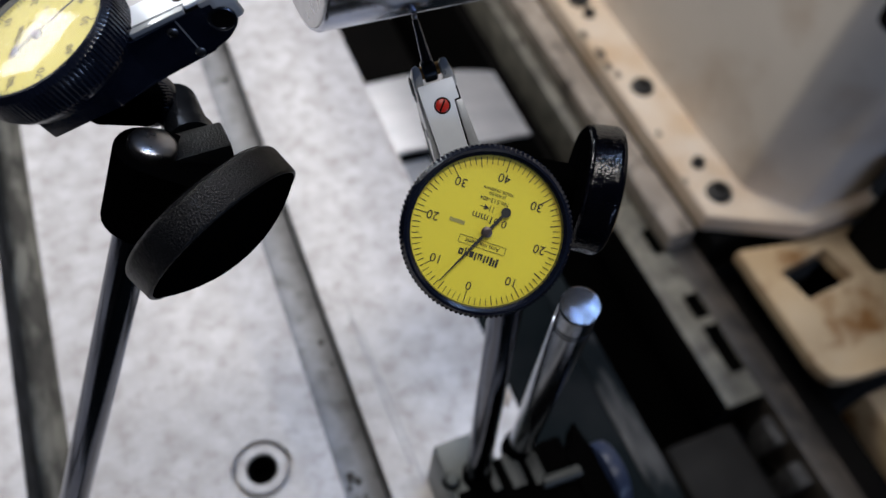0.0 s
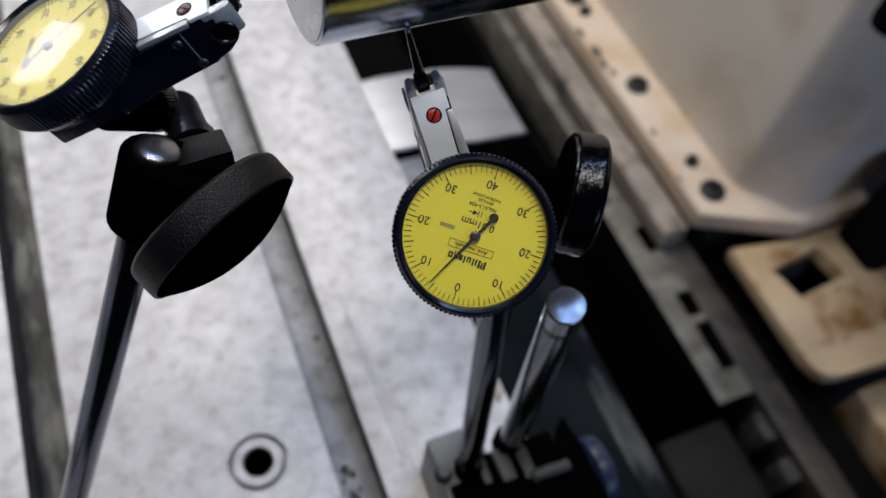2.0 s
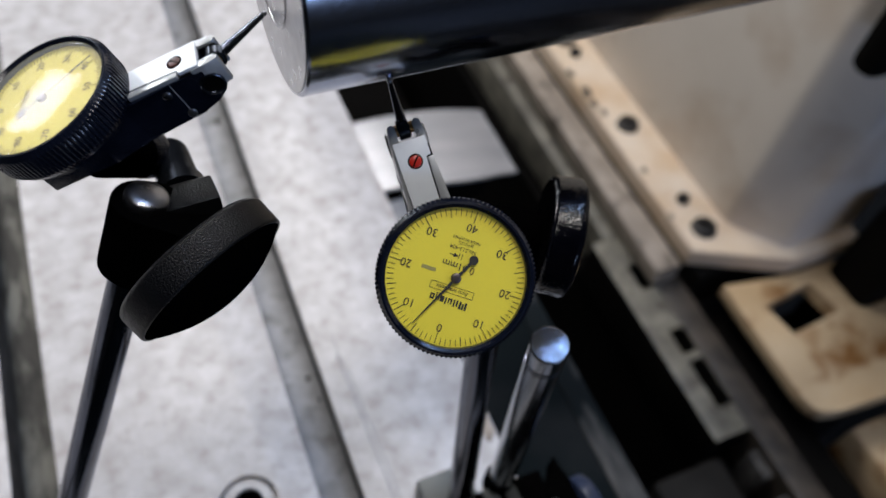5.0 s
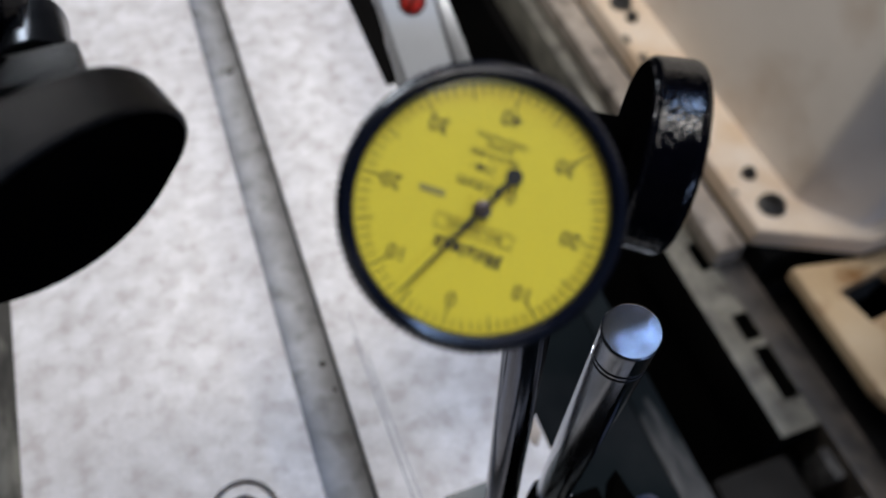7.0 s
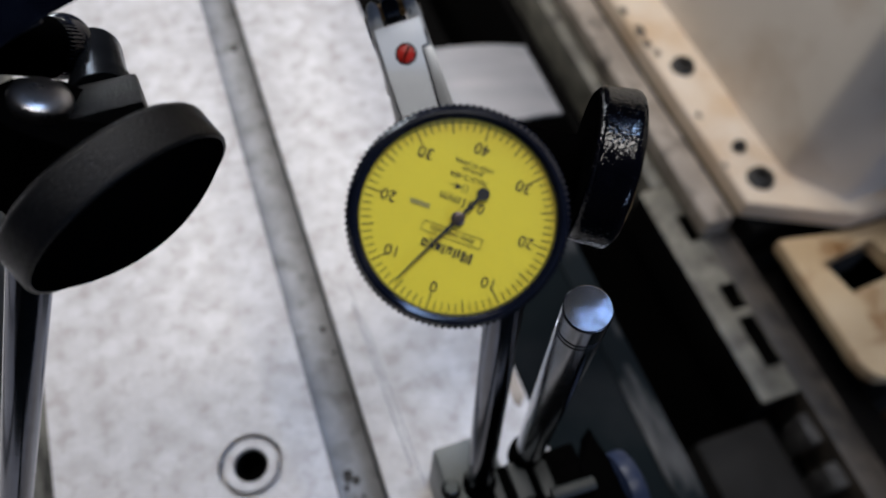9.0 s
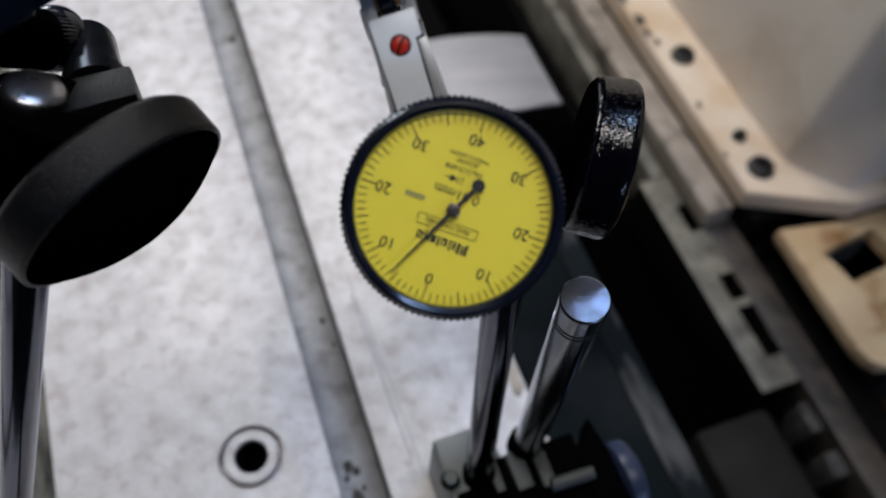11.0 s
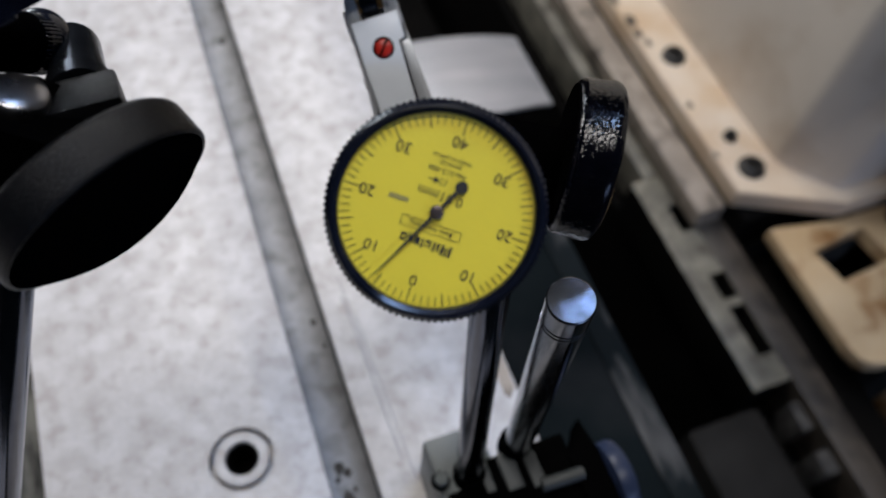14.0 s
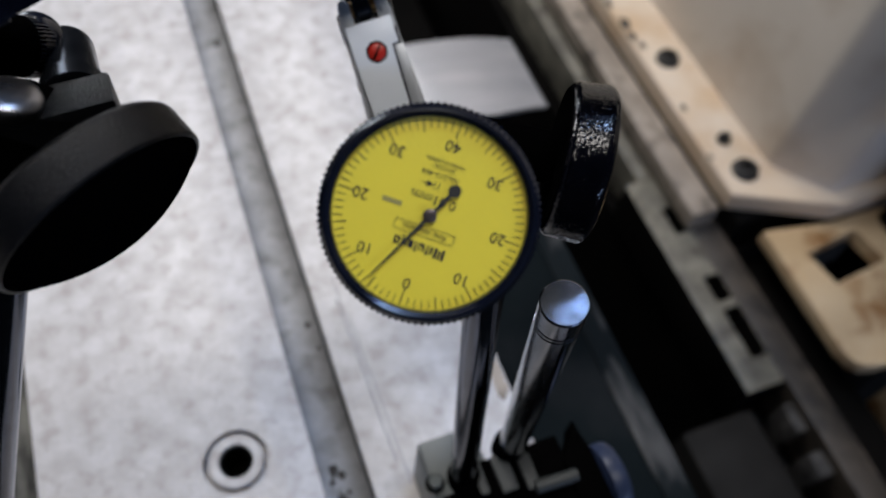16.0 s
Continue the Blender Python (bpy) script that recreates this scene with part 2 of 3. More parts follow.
def box(x0, x1, y0, y1, z0, z1, bevel=0.0, bm=None, segments=2):
    own = bmesh.new()
    bmesh.ops.create_cube(own, size=1)
    for v in own.verts:
        v.co = Vector((x0 if v.co.x < 0 else x1, y0 if v.co.y < 0 else y1, z0 if v.co.z < 0 else z1))
    if bevel:
        bmesh.ops.bevel(own, geom=own.edges[:], offset=bevel, segments=segments, profile=0.6, affect="EDGES")
    return merge(own, bm)


def merge(own, bm):
    if bm is None:
        return own
    me = bpy.data.meshes.new("joined")
    own.to_mesh(me)
    own.free()
    bm.from_mesh(me)
    bpy.data.meshes.remove(me)
    return bm


def lathe(profile, steps=48, bm=None, m=None, wobble=None):
    """Turns (radius, height) pairs round z. wobble(radius, height, k): the radius at step k."""
    own = bmesh.new()
    rings = []
    for r, h in profile:
        if r < 1e-9:
            rings.append([own.verts.new((0, 0, h))])
            continue
        ring = []
        for k in range(steps):
            a = 2 * math.pi * k / steps
            q = wobble(r, h, k) if wobble else r
            ring.append(own.verts.new((q * math.cos(a), q * math.sin(a), h)))
        rings.append(ring)
    for a, b in zip(rings, rings[1:]):
        for k in range(steps):
            l = (k + 1) % steps
            if len(a) == 1 and len(b) == 1:
                continue
            if len(a) == 1:
                own.faces.new((a[0], b[k], b[l]))
            elif len(b) == 1:
                own.faces.new((a[k], a[l], b[0]))
            else:
                own.faces.new((a[k], a[l], b[l], b[k]))
    if m is not None:
        own.transform(m)
    return merge(own, bm)


def rod_between(a, b, r, bm=None, r2=None, steps=32, chamfer=None):
    a, b = Vector(a), Vector(b)
    d = b - a
    r2 = r if r2 is None else r2
    c = chamfer if chamfer is not None else min(r, r2) * 0.12
    m = frame_of(a, d, (0, 1, 0.01) if abs(d.normalized().y) < 0.9 else (1, 0, 0))
    h = d.length
    return lathe([(0, 0), (r - c, 0), (r, c), (r2, h - c), (r2 - c, h), (0, h)], steps, bm, m)


def prism(outline, z0, z1, bevel=0.0, bm=None):
    """An outline of (x, y) pairs raised from z0 to z1."""
    own = bmesh.new()
    low = [own.verts.new((x, y, z0)) for x, y in outline]
    top = [own.verts.new((x, y, z1)) for x, y in outline]
    own.faces.new(low[::-1])
    own.faces.new(top)
    for k in range(len(outline)):
        l = (k + 1) % len(outline)
        own.faces.new((low[k], low[l], top[l], top[k]))
    if bevel:
        bmesh.ops.bevel(own, geom=own.edges[:], offset=bevel, segments=2, profile=0.6, affect="EDGES")
    return merge(own, bm)


def mm(bm):
    bm.transform(Matrix.Scale(MM, 4))
    return bm


def cut(bm, cutters):
    """bm with the closed shapes in cutters taken away."""
    def temp(b):
        me = bpy.data.meshes.new("shape")
        bmesh.ops.recalc_face_normals(b, faces=b.faces)
        b.to_mesh(me)
        b.free()
        return new("shape", me)
    base = temp(bm)
    tools = [temp(c) for c in cutters]
    for tool in tools:
        mod = base.modifiers.new("cut", "BOOLEAN")
        mod.operation, mod.object, mod.solver = "DIFFERENCE", tool, "EXACT"
    me = bpy.data.meshes.new_from_object(base.evaluated_get(bpy.context.evaluated_depsgraph_get()))
    out = bmesh.new()
    out.from_mesh(me)
    bpy.data.meshes.remove(me)
    for ob in (base, *tools):
        old = ob.data
        bpy.data.objects.remove(ob)
        bpy.data.meshes.remove(old)
    return out


def letters(text, size, m, align="CENTER"):
    """The text as a thin mesh in Blender's built-in font, at the pose m."""
    data = bpy.data.curves.new("lettering", "FONT")
    data.body, data.size, data.align_x, data.align_y, data.extrude = text, size, align, "CENTER", size * 0.01
    data.resolution_u = 3
    ob = new("lettering", data)
    me = bpy.data.meshes.new_from_object(ob.evaluated_get(bpy.context.evaluated_depsgraph_get()))
    bm = bmesh.new()
    bm.from_mesh(me)
    bm.transform(m)
    bpy.data.objects.remove(ob)
    bpy.data.curves.remove(data)
    bpy.data.meshes.remove(me)
    return bm


# ---- large structure ----
def structure(name, bm, mat, label, category, smooth=35):
    return tagged(new(name, finish(name, bm, mat, smooth)), label, category, kind="structure")


structure("floor", box(-4, 4.5, -4, 5, -1.5, -1.4), CONCRETE, "dark oily concrete workshop floor", "floor")
structure("ceiling", box(-4, 4.5, -4, 5, 2.8, 2.9), WALL, "dim painted workshop ceiling", "ceiling")
structure("wall_north", box(-4, 4.5, 5, 5.1, -1.5, 2.9), WALL, "plain grey workshop wall", "wall")
structure("wall_south", box(-4, 4.5, -4.1, -4, -1.5, 2.9), WALL, "plain grey workshop wall", "wall")
structure("wall_west", box(-4.1, -4, -4, 5, -1.5, 2.9), WALL, "plain grey workshop wall", "wall")
structure("wall_east", box(4.5, 4.6, -4, 5, -1.5, 2.9), WALL, "plain grey workshop wall", "wall")

# The boring mill's table: long slabs with T-slots between them, on one solid bed.
TABLE_Y0, TABLE_Y1 = -0.17, 1.25
SLOT_HALF, SLOT_DEPTH = 0.012, 0.024
SLOT_CENTRES = [0.0518, -0.110, -0.272, -0.434]
table = thing("machine_table", Matrix(), "pale ground cast-iron machine table with T-slots", "machine table", kind="structure")
part("bed", box(-0.60, 0.150, TABLE_Y0, TABLE_Y1, -0.13, -0.050, 0.002), SLOT_DARK, table, "dark lower body of the table")
edges = [0.1555] + [c for s in SLOT_CENTRES for c in (s + SLOT_HALF, s - SLOT_HALF)] + [-0.60]


def slab_profile(x0, x1, right_slot, left_slot):
    """A slab's section, undercut where a T-slot runs beside it."""
    u = 0.009
    pts = [(x0, 0), (x0, -SLOT_DEPTH)]
    pts += [(x0 + u, -SLOT_DEPTH), (x0 + u, -0.048)] if left_slot else [(x0, -0.048)]
    pts += [(x1 - u, -0.048), (x1 - u, -SLOT_DEPTH)] if right_slot else [(x1, -0.048)]
    pts += [(x1, -SLOT_DEPTH), (x1, 0)]
    return pts


def slab(x0, x1, right_slot, left_slot):
    bm = bmesh.new()
    rings = []
    for y in (TABLE_Y0, TABLE_Y1):
        rings.append([bm.verts.new((x, y, z)) for x, z in slab_profile(x0, x1, right_slot, left_slot)])
    n = len(rings[0])
    for k in range(n):
        l = (k + 1) % n
        bm.faces.new((rings[0][k], rings[0][l], rings[1][l], rings[1][k]))
    bm.faces.new(rings[0])
    bm.faces.new(rings[1][::-1])
    top = [e for e in bm.edges if all(abs(v.co.z) < 1e-6 for v in e.verts) and abs(e.verts[0].co.y - e.verts[1].co.y) > 0.1]
    bmesh.ops.bevel(bm, geom=top, offset=0.0012, segments=2, profile=0.5, affect="EDGES")
    return bm


for k in range(0, len(edges), 2):
    x1, x0 = edges[k], edges[k + 1]
    bm = slab(x0, x1, k > 0, k + 2 < len(edges))
    if x0 < 0 < x1:
        ring = lathe([(0.0142, 0.01), (0.0172, 0.01), (0.0172, -0.006), (0.0142, -0.006), (0.0142, 0.01)], 56)
        bore = lathe([(0, 0.01), (0.0090, 0.01), (0.0090, -0.04), (0, -0.04)], 48)
        bm = cut(bm, [ring, bore])
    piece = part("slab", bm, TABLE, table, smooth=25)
    # Sideways and deep faces turn near-black: the slots' shade put into colour.
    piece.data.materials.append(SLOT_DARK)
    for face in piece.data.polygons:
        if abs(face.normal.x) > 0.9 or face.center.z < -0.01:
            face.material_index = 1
for s in SLOT_CENTRES:
    part("slot_floor", box(s - 0.019, s + 0.019, TABLE_Y0, TABLE_Y1, -0.0495, -0.034), SLOT if s > 0 else SLOT_DIRTY, table, "grey scraped slot floor" if s > 0 else "oily dirty slot floor")
bush = thing("threaded_bush", pose(0, 0, 0), "steel bush with a dark threaded hole set in the table", "bush")
# Black lining: the bore's shade is painted on its walls.
part("bore", lathe([(0.0, -0.036), (0.0085, -0.036), (0.0085, -0.002), (0.0074, -0.002), (0.0074, -0.030), (0, -0.030)], 40), BLACK_AND_SHADE, bush, "dark threaded bore")
part("collar", lathe([(0.0088, -0.0035), (0.0092, 0.0004), (0.0136, 0.0004), (0.0141, 0.0), (0.0141, -0.0035), (0.0088, -0.0035)], 56), TABLE, bush)

# wear on the table: a rusty edge chip, two long scratches and swarf lying in the slot
part("rust_patch", prism([(0.1465, -0.012), (0.1490, -0.016), (0.1540, -0.010), (0.1543, 0.012), (0.1500, 0.016), (0.1478, 0.006)], 0.0001, 0.0003), RAIL_BEIGE, table, "rusty worn edge")
for x, y0, y1, w in ((0.0795, -0.030, 0.075, 0.00035), (0.0830, -0.045, 0.060, 0.00025), (0.0812, 0.02, 0.09, 0.0002)):
    b = box(x - w, x + w, y0, y1, 0.00008, 0.0002)
    b.transform(Matrix.Rotation(radians(1.5), 4, "Z"))
    part("scratch", b, SLOT, table, "fine scratch along the table")
chips = bmesh.new()
for x, y, r in ((0.0585, 0.082, 0.0020), (0.0560, 0.343, 0.0026), (0.0478, -0.0125, 0.0034), (0.0520, -0.0165, 0.0026), (0.0490, -0.031, 0.0036), (0.0455, -0.019, 0.0018), (0.0612, 0.064, 0.0014), (0.0530, -0.027, 0.0018)):
    n = 9
    prism([((x + r * random.uniform(0.6, 1.1) * math.cos(2 * math.pi * k / n)), (y + r * random.uniform(0.7, 1.5) * math.sin(2 * math.pi * k / n))) for k in range(n)], -0.0341, -0.0336 + r * 0.2, 0, chips)
tagged(part("swarf", chips, SLOT_DARK, table, "dark oily swarf in the slot"), kind="stuff")

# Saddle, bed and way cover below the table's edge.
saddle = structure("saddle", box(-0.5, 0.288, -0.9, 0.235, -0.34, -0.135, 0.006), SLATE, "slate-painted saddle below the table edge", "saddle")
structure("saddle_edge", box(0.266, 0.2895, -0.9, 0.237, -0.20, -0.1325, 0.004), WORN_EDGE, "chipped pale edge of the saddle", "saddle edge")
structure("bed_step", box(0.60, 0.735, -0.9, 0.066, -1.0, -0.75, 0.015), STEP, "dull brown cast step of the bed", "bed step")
cover = thing("way_cover", Matrix(), "bright sheet-steel way cover beside the table", "way cover", kind="structure")
bm = bmesh.new()
rows = []
for k in range(25):
    x = -0.2 + 0.640 * k / 24
    sag = -0.285 - 0.030 * max(0.0, (x - 0.28) / 0.16) ** 2
    y0 = 0.417 + 0.006 * math.sin(31 * x)
    rows.append([bm.verts.new(p) for p in ((x, y0, sag - 0.005), (x, y0, sag), (x, 0.545, sag), (x, 0.545, sag - 0.005))])
for a, b in zip(rows, rows[1:]):
    for k in range(4):
        bm.faces.new((a[k], a[(k + 1) % 4], b[(k + 1) % 4], b[k]))
bm.faces.new(rows[0])
bm.faces.new(rows[-1][::-1])
part("sheet", bm, COVER, cover, smooth=30)
# Black carrier: the darkness under the sheet is put into its colour.
part("carrier", box(-0.2, 0.40, 0.435, 0.54, -0.36, -0.325, 0.003), BLACK_AND_SHADE, cover, "black carrier with the shade below the sheet in its colour")
# Darker grey piece in place of the table's shadow on the cover.
part("shadowed_cover_part", prism([(-0.2, 0.290), (0.268, 0.290), (0.292, 0.416), (-0.2, 0.416)], -0.325, -0.300, 0.002), SLOT, cover, "part of the cover in the table's shadow, the shade put into its grey")
# The pit's deep shade is painted as a near-black surface.
structure("bed_pit", box(-1.2, 0.66, -1.2, 2.6, -1.4, -1.05, 0.01), BLACK_AND_SHADE, "black pit of the machine bed, its shade put into the colour", "machine bed")

# Column: base flange, walls, rails and the cast bracket.
column = thing("column", Matrix(), "cream-painted cast machine column with a bolted base flange", "machine column", kind="structure")
FZ = -0.652
part("flange", prism([(0.857, 1.6), (0.857, 0.397), (1.035, 0.315), (1.20, 0.315), (1.20, 1.6)], FZ - 0.045, FZ, 0.006), CREAM_EDGE, column, "worn flange edge")
wall = bmesh.new()
foot = [(0.957, 1.7), (0.957, 0.436), (1.031, 0.345), (1.20, 0.345), (1.20, 1.7)]
prism(foot, FZ - 0.01, 1.0, 0.012, wall)
part("wall", wall, CREAM, column)
# Black box in place of the shade below the flange.
part("skirt", box(0.868, 1.18, 0.36, 1.6, FZ - 0.35, FZ - 0.044, 0.004), BLACK_AND_SHADE, column, "black box with the shade below the flange in its colour")
for y, r in ((1.004, 0.021), (0.721, 0.021), (0.5095, 0.012), (0.4352, 0.022), (0.955, 0.012)):
    part("bolt", lathe([(0, FZ - 0.002), (r * 1.15, FZ - 0.002), (r * 1.15, FZ + 0.001), (r, FZ + 0.002), (r, FZ + 0.010), (r * 0.85, FZ + 0.012), (0.5 * r, FZ + 0.012), (0.45 * r, FZ + 0.004), (0, FZ + 0.004)],
                       24, None, Matrix.Translation((0.907, y, 0))), BOLT, column, "dark sunk socket bolt")
gouges = bmesh.new()
for x, y, s in ((0.872, 0.835, 0.016), (0.868, 0.800, 0.013), (0.876, 0.770, 0.009), (0.866, 0.90, 0.010), (0.874, 0.60, 0.007), (0.863, 0.48, 0.006)):
    prism([(x + s * random.uniform(0.4, 1.0) * math.cos(2 * math.pi * k / 9), y + 1.7 * s * random.uniform(0.4, 1.0) * math.sin(2 * math.pi * k / 9)) for k in range(9)], FZ - 0.004, FZ + 0.0012, 0, gouges)
tagged(part("chipped_paint", gouges, RAIL, column, "chipped paint patches"), kind="stuff")
rail = thing("bed_rail", Matrix(), "grimy stepped bed rail with slotted pale edge", "rail", kind="structure")
bm = box(0.742, 0.820, 0.087, 0.53, -0.86, -0.752, 0.005)
bm = cut(bm, [box(0.783, 0.814, y0, y1, -0.80, -0.70) for y0, y1 in ((0.140, 0.236), (0.252, 0.304), (0.40, 0.46), (0.62, 0.70))])
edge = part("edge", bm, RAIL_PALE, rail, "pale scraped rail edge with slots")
# Only upward faces stay pale; the sides' shade is a black material.
edge.data.materials.append(BLACK_AND_SHADE)
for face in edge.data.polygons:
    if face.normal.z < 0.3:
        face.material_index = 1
part("way", box(0.815, 0.868, -0.6, 2.2, -0.86, -0.748, 0.004), RAIL, rail, "brown grimy way")
part("edge", box(0.775, 0.820, 0.533, 2.2, -0.86, -0.756, 0.005), RAIL_PALE, rail, "pale scraped rail edge")
# Black filler strip between the rail and the bracket.
part("dark_filler", box(0.868, 0.96, -0.6, 0.40, -0.88, -0.80, 0.004), BLACK_AND_SHADE, rail, "black filler strip beside the rail")
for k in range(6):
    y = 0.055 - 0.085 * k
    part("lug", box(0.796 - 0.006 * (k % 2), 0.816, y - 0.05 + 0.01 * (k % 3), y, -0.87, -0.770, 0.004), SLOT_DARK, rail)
part("foot", box(0.76, 0.95, -0.8, 2.2, -1.4, -0.875), BLACK_AND_SHADE, rail, "black foot below the rail")
part("upper_way", box(0.800, 0.857, 0.40, 2.2, -0.748, -0.700, 0.008), RAIL_BEIGE, rail, "beige painted upper way")
bracket = thing("cast_bracket", Matrix(), "cream cast bracket with rust stains and a square hole", "bracket", kind="structure")
bz = -0.70
bm = prism([(0.905, 0.335), (0.903, 0.095), (0.910, 0.066), (0.926, 0.052), (0.95, 0.048), (1.30, 0.02), (1.30, 0.31), (1.04, 0.312)], bz - 0.034, bz, 0.008)
bm = cut(bm, [prism([(0.955, 0.268), (0.970, 0.200), (1.085, 0.212), (1.072, 0.284)], bz - 0.1, bz + 0.1)])
part("web", bm, RUSTY, bracket)
# Kept black, so the shade inside the bracket's hole is in its colour.
part("stalk", box(0.92, 1.28, 0.10, 0.33, -1.4, bz - 0.25, 0.01), BLACK_AND_SHADE, bracket, "dark column below the bracket")
structure("rusty_foot", box(1.030, 1.22, -0.14, 0.030, -0.90, -0.80, 0.008), RUSTY, "rusty brown casting foot below the bracket", "casting foot")
structure("head_guard", box(0.845, 1.4, 0.30, 0.343, -0.16, 0.30, 0.02), BLACK_AND_SHADE, "black guard under the spindle head", "guard")
structure("motor_housing", box(1.125, 1.6, 0.20, 0.30, -0.9, -0.5, 0.02), BLACK_AND_SHADE, "black motor housing behind the bracket", "housing")
structure("spindle_head", box(0.95, 1.6, -0.35, 0.30, 0.12, 0.75, 0.02), CREAM, "cream spindle head holding the bar", "spindle head")

# ---- things ----
bar = thing("test_bar", frame_of((0.0402, -0.0084, 0.3551), (1, 0, 0), (0, 0, 1)), "polished ground steel test bar in the spindle", "test bar")
BR = 0.0310
part("shaft", lathe([(0.012, 0.004), (BR - 0.0012, 0.0040), (BR - 0.0010, 0.0006), (BR - 0.0004, 0.0006), (BR, 0.0012), (BR, 0.93), (0, 0.93)], 160), GROUND_STEEL, bar, smooth=20)
end_face = part("end_face", lathe([(0.0022, 0.003), (0.0038, 0.0004), (0.0150, 0.0004), (0.0153, 0.0001), (0.0156, 0.0004), (BR - 0.0011, 0.0004), (BR - 0.0011, 0.006), (0.0022, 0.006)], 160), FACE_STEEL, bar, "turned grey end face", 20)
# Black lining darkens the centre hole by colour.
part("centre_hole", lathe([(0.0023, 0.0028), (0.0023, 0.012), (0, 0.012)], 32), BLACK_AND_SHADE, end_face, "small dark centre hole")


def numerals(parent, count, texts, size, radius, zero, ink):
    for k, text in enumerate(texts):
        a = zero - 2 * math.pi * k / count
        m = Matrix.Translation((radius * math.cos(a), radius * math.sin(a), 0.00012)) @ Matrix.Rotation(zero - math.pi / 2, 4, "Z")
        part("numeral", letters(text, size, m), ink, parent, smooth=None)


def graduations(count, zero, r_out, long_every, mid_every):
    bm = bmesh.new()
    for k in range(count):
        a = zero + 2 * math.pi * k / count
        length = 2.9 if k % long_every == 0 else 2.3 if k % mid_every == 0 else 1.7
        w = 0.095 if k % mid_every == 0 else 0.07
        box((r_out - length), r_out, -w, w, 0.02, 0.12, 0, bm)
        bm.verts.ensure_lookup_table()
        rot = Matrix.Rotation(a, 4, "Z")
        for v in bm.verts[-8:]:
            v.co = rot @ v.co
    return mm(bm)


def dial_indicator(m, tip, zero, needle, scale_count, texts, label, words, case_mat, case_label, dial_mat=YELLOW, ink=INK, glass=CRYSTAL, glass_label="clear domed crystal",
                   lacquer=RED, screw_label="red lacquered slotted screw", width=1.0):
    """A lever dial indicator: dial centre at the origin, dial facing +z, lever towards +y."""
    ind = thing("dial_indicator", m, label, "dial indicator", "dial indicators on the bar")
    tip = m.inverted() @ Vector(tip) / MM
    # body: a tapered case below the dial that narrows towards the fork
    case = [(-8.5, -12), (8.5, -12), (8.5, 6), (5.2, 15), (4.9, 36), (3.9, 40.4), (-3.9, 40.4), (-4.9, 36), (-5.2, 15), (-8.5, 6)]
    bm = prism(case, -19, -7.2, 0.7)
    side = Matrix(((0, 0, 1, 0), (1, 0, 0, 0), (0, 1, 0, 0), (0, 0, 0, 1)))
    round_end = prism([(29, -21), (45, -21), (45, -8.5), (41, -10), (40, -13), (38, -15.6), (35, -17.3), (31, -18.4)], -10, 10)
    round_end.transform(side)
    bm = cut(bm, [round_end, box(-2.3, 2.3, 36.2, 46, -24, -2), lathe([(0, -24), (2.0, -24), (2.0, -16.5), (0, -16.5)], 24, None, Matrix.Translation((0, 30, 0)))])
    part("body", mm(bm), case_mat, ind, case_label)
    part("fork_cheek", mm(prism([(-4.85, 33.8), (-2.35, 33.8), (-2.35, 40.0), (-3.0, 41.0), (-4.2, 40.6), (-4.85, 37)], -14, -6.4, 0.35)), SATIN, ind)
    part("fork_cheek", mm(prism([(2.35, 33.8), (4.85, 33.8), (4.85, 37), (4.2, 40.6), (3.0, 41.0), (2.35, 40.0)], -14, -6.4, 0.35)), SATIN, ind)
    part("plate_seat", mm(prism([(-4.2, 17.4), (4.75, 17.4), (4.75, 35.8), (-4.2, 35.8)], -7.25, -6.75)), BLACK_AND_SHADE, ind, "dark seat under the plate")
    plate = part("cover_plate", mm(prism([(-4.1, 18.3), (2.75, 18.3), (2.95, 31.0), (4.3, 31.0), (4.3, 36.0), (-4.3, 36.0)], -7.2, -5.9, 0.12)), PLATE, ind, "pearl chrome cover plate")
    bm = lathe([(0, -6.2), (1.55, -6.2), (1.55, -5.75), (1.35, -5.62), (0, -5.58)], 32, None, Matrix.Translation((0, 30.4, 0)))
    slit = box(-3, 3, -0.2, 0.2, -5.86, -5)
    slit.transform(Matrix.Translation((0, 30.4, 0)) @ Matrix.Rotation(radians(50), 4, "Z"))
    bm = cut(bm, [slit])
    screw = part("screw", mm(bm), lacquer, plate, screw_label)
    slit = mm(box(-1.45, 1.45, -0.2, 0.2, -5.85, -5.70))
    slit.transform(Matrix.Translation((0, 30.4 * MM, 0)) @ Matrix.Rotation(radians(50), 4, "Z"))
    # Black inset puts the slot's shade into the colour.
    part("slot", slit, BLACK_AND_SHADE, screw, "dark screw slot")
    part("countersink", mm(lathe([(1.58, -5.95), (1.58, -5.86), (1.95, -5.86), (1.95, -5.95), (1.58, -5.95)], 32, None, Matrix.Translation((0, 30.4, 0)))), BLACK_AND_SHADE, screw, "dark ring round the screw")
    part("side_strip", mm(prism([(3.15, 17.7), (4.85, 17.7), (4.85, 30.6), (3.3, 30.6)], -7.2, -6.0, 0.12)), SATIN, ind, "bright edge strip")
    for sx in (1, -1):
        turn = Matrix.Translation((sx * 4.75, 36.3, -12.2)) @ Matrix.Rotation(sx * math.pi / 2, 4, "Y")
        boss = part("pivot_cap", mm(lathe([(2.2, 0), (3.1, 0), (3.1, 0.35), (2.8, 0.5), (2.4, 0.4), (2.2, 0)], 32, None, turn)), BLACK_OXIDE, ind, "round pivot cap")
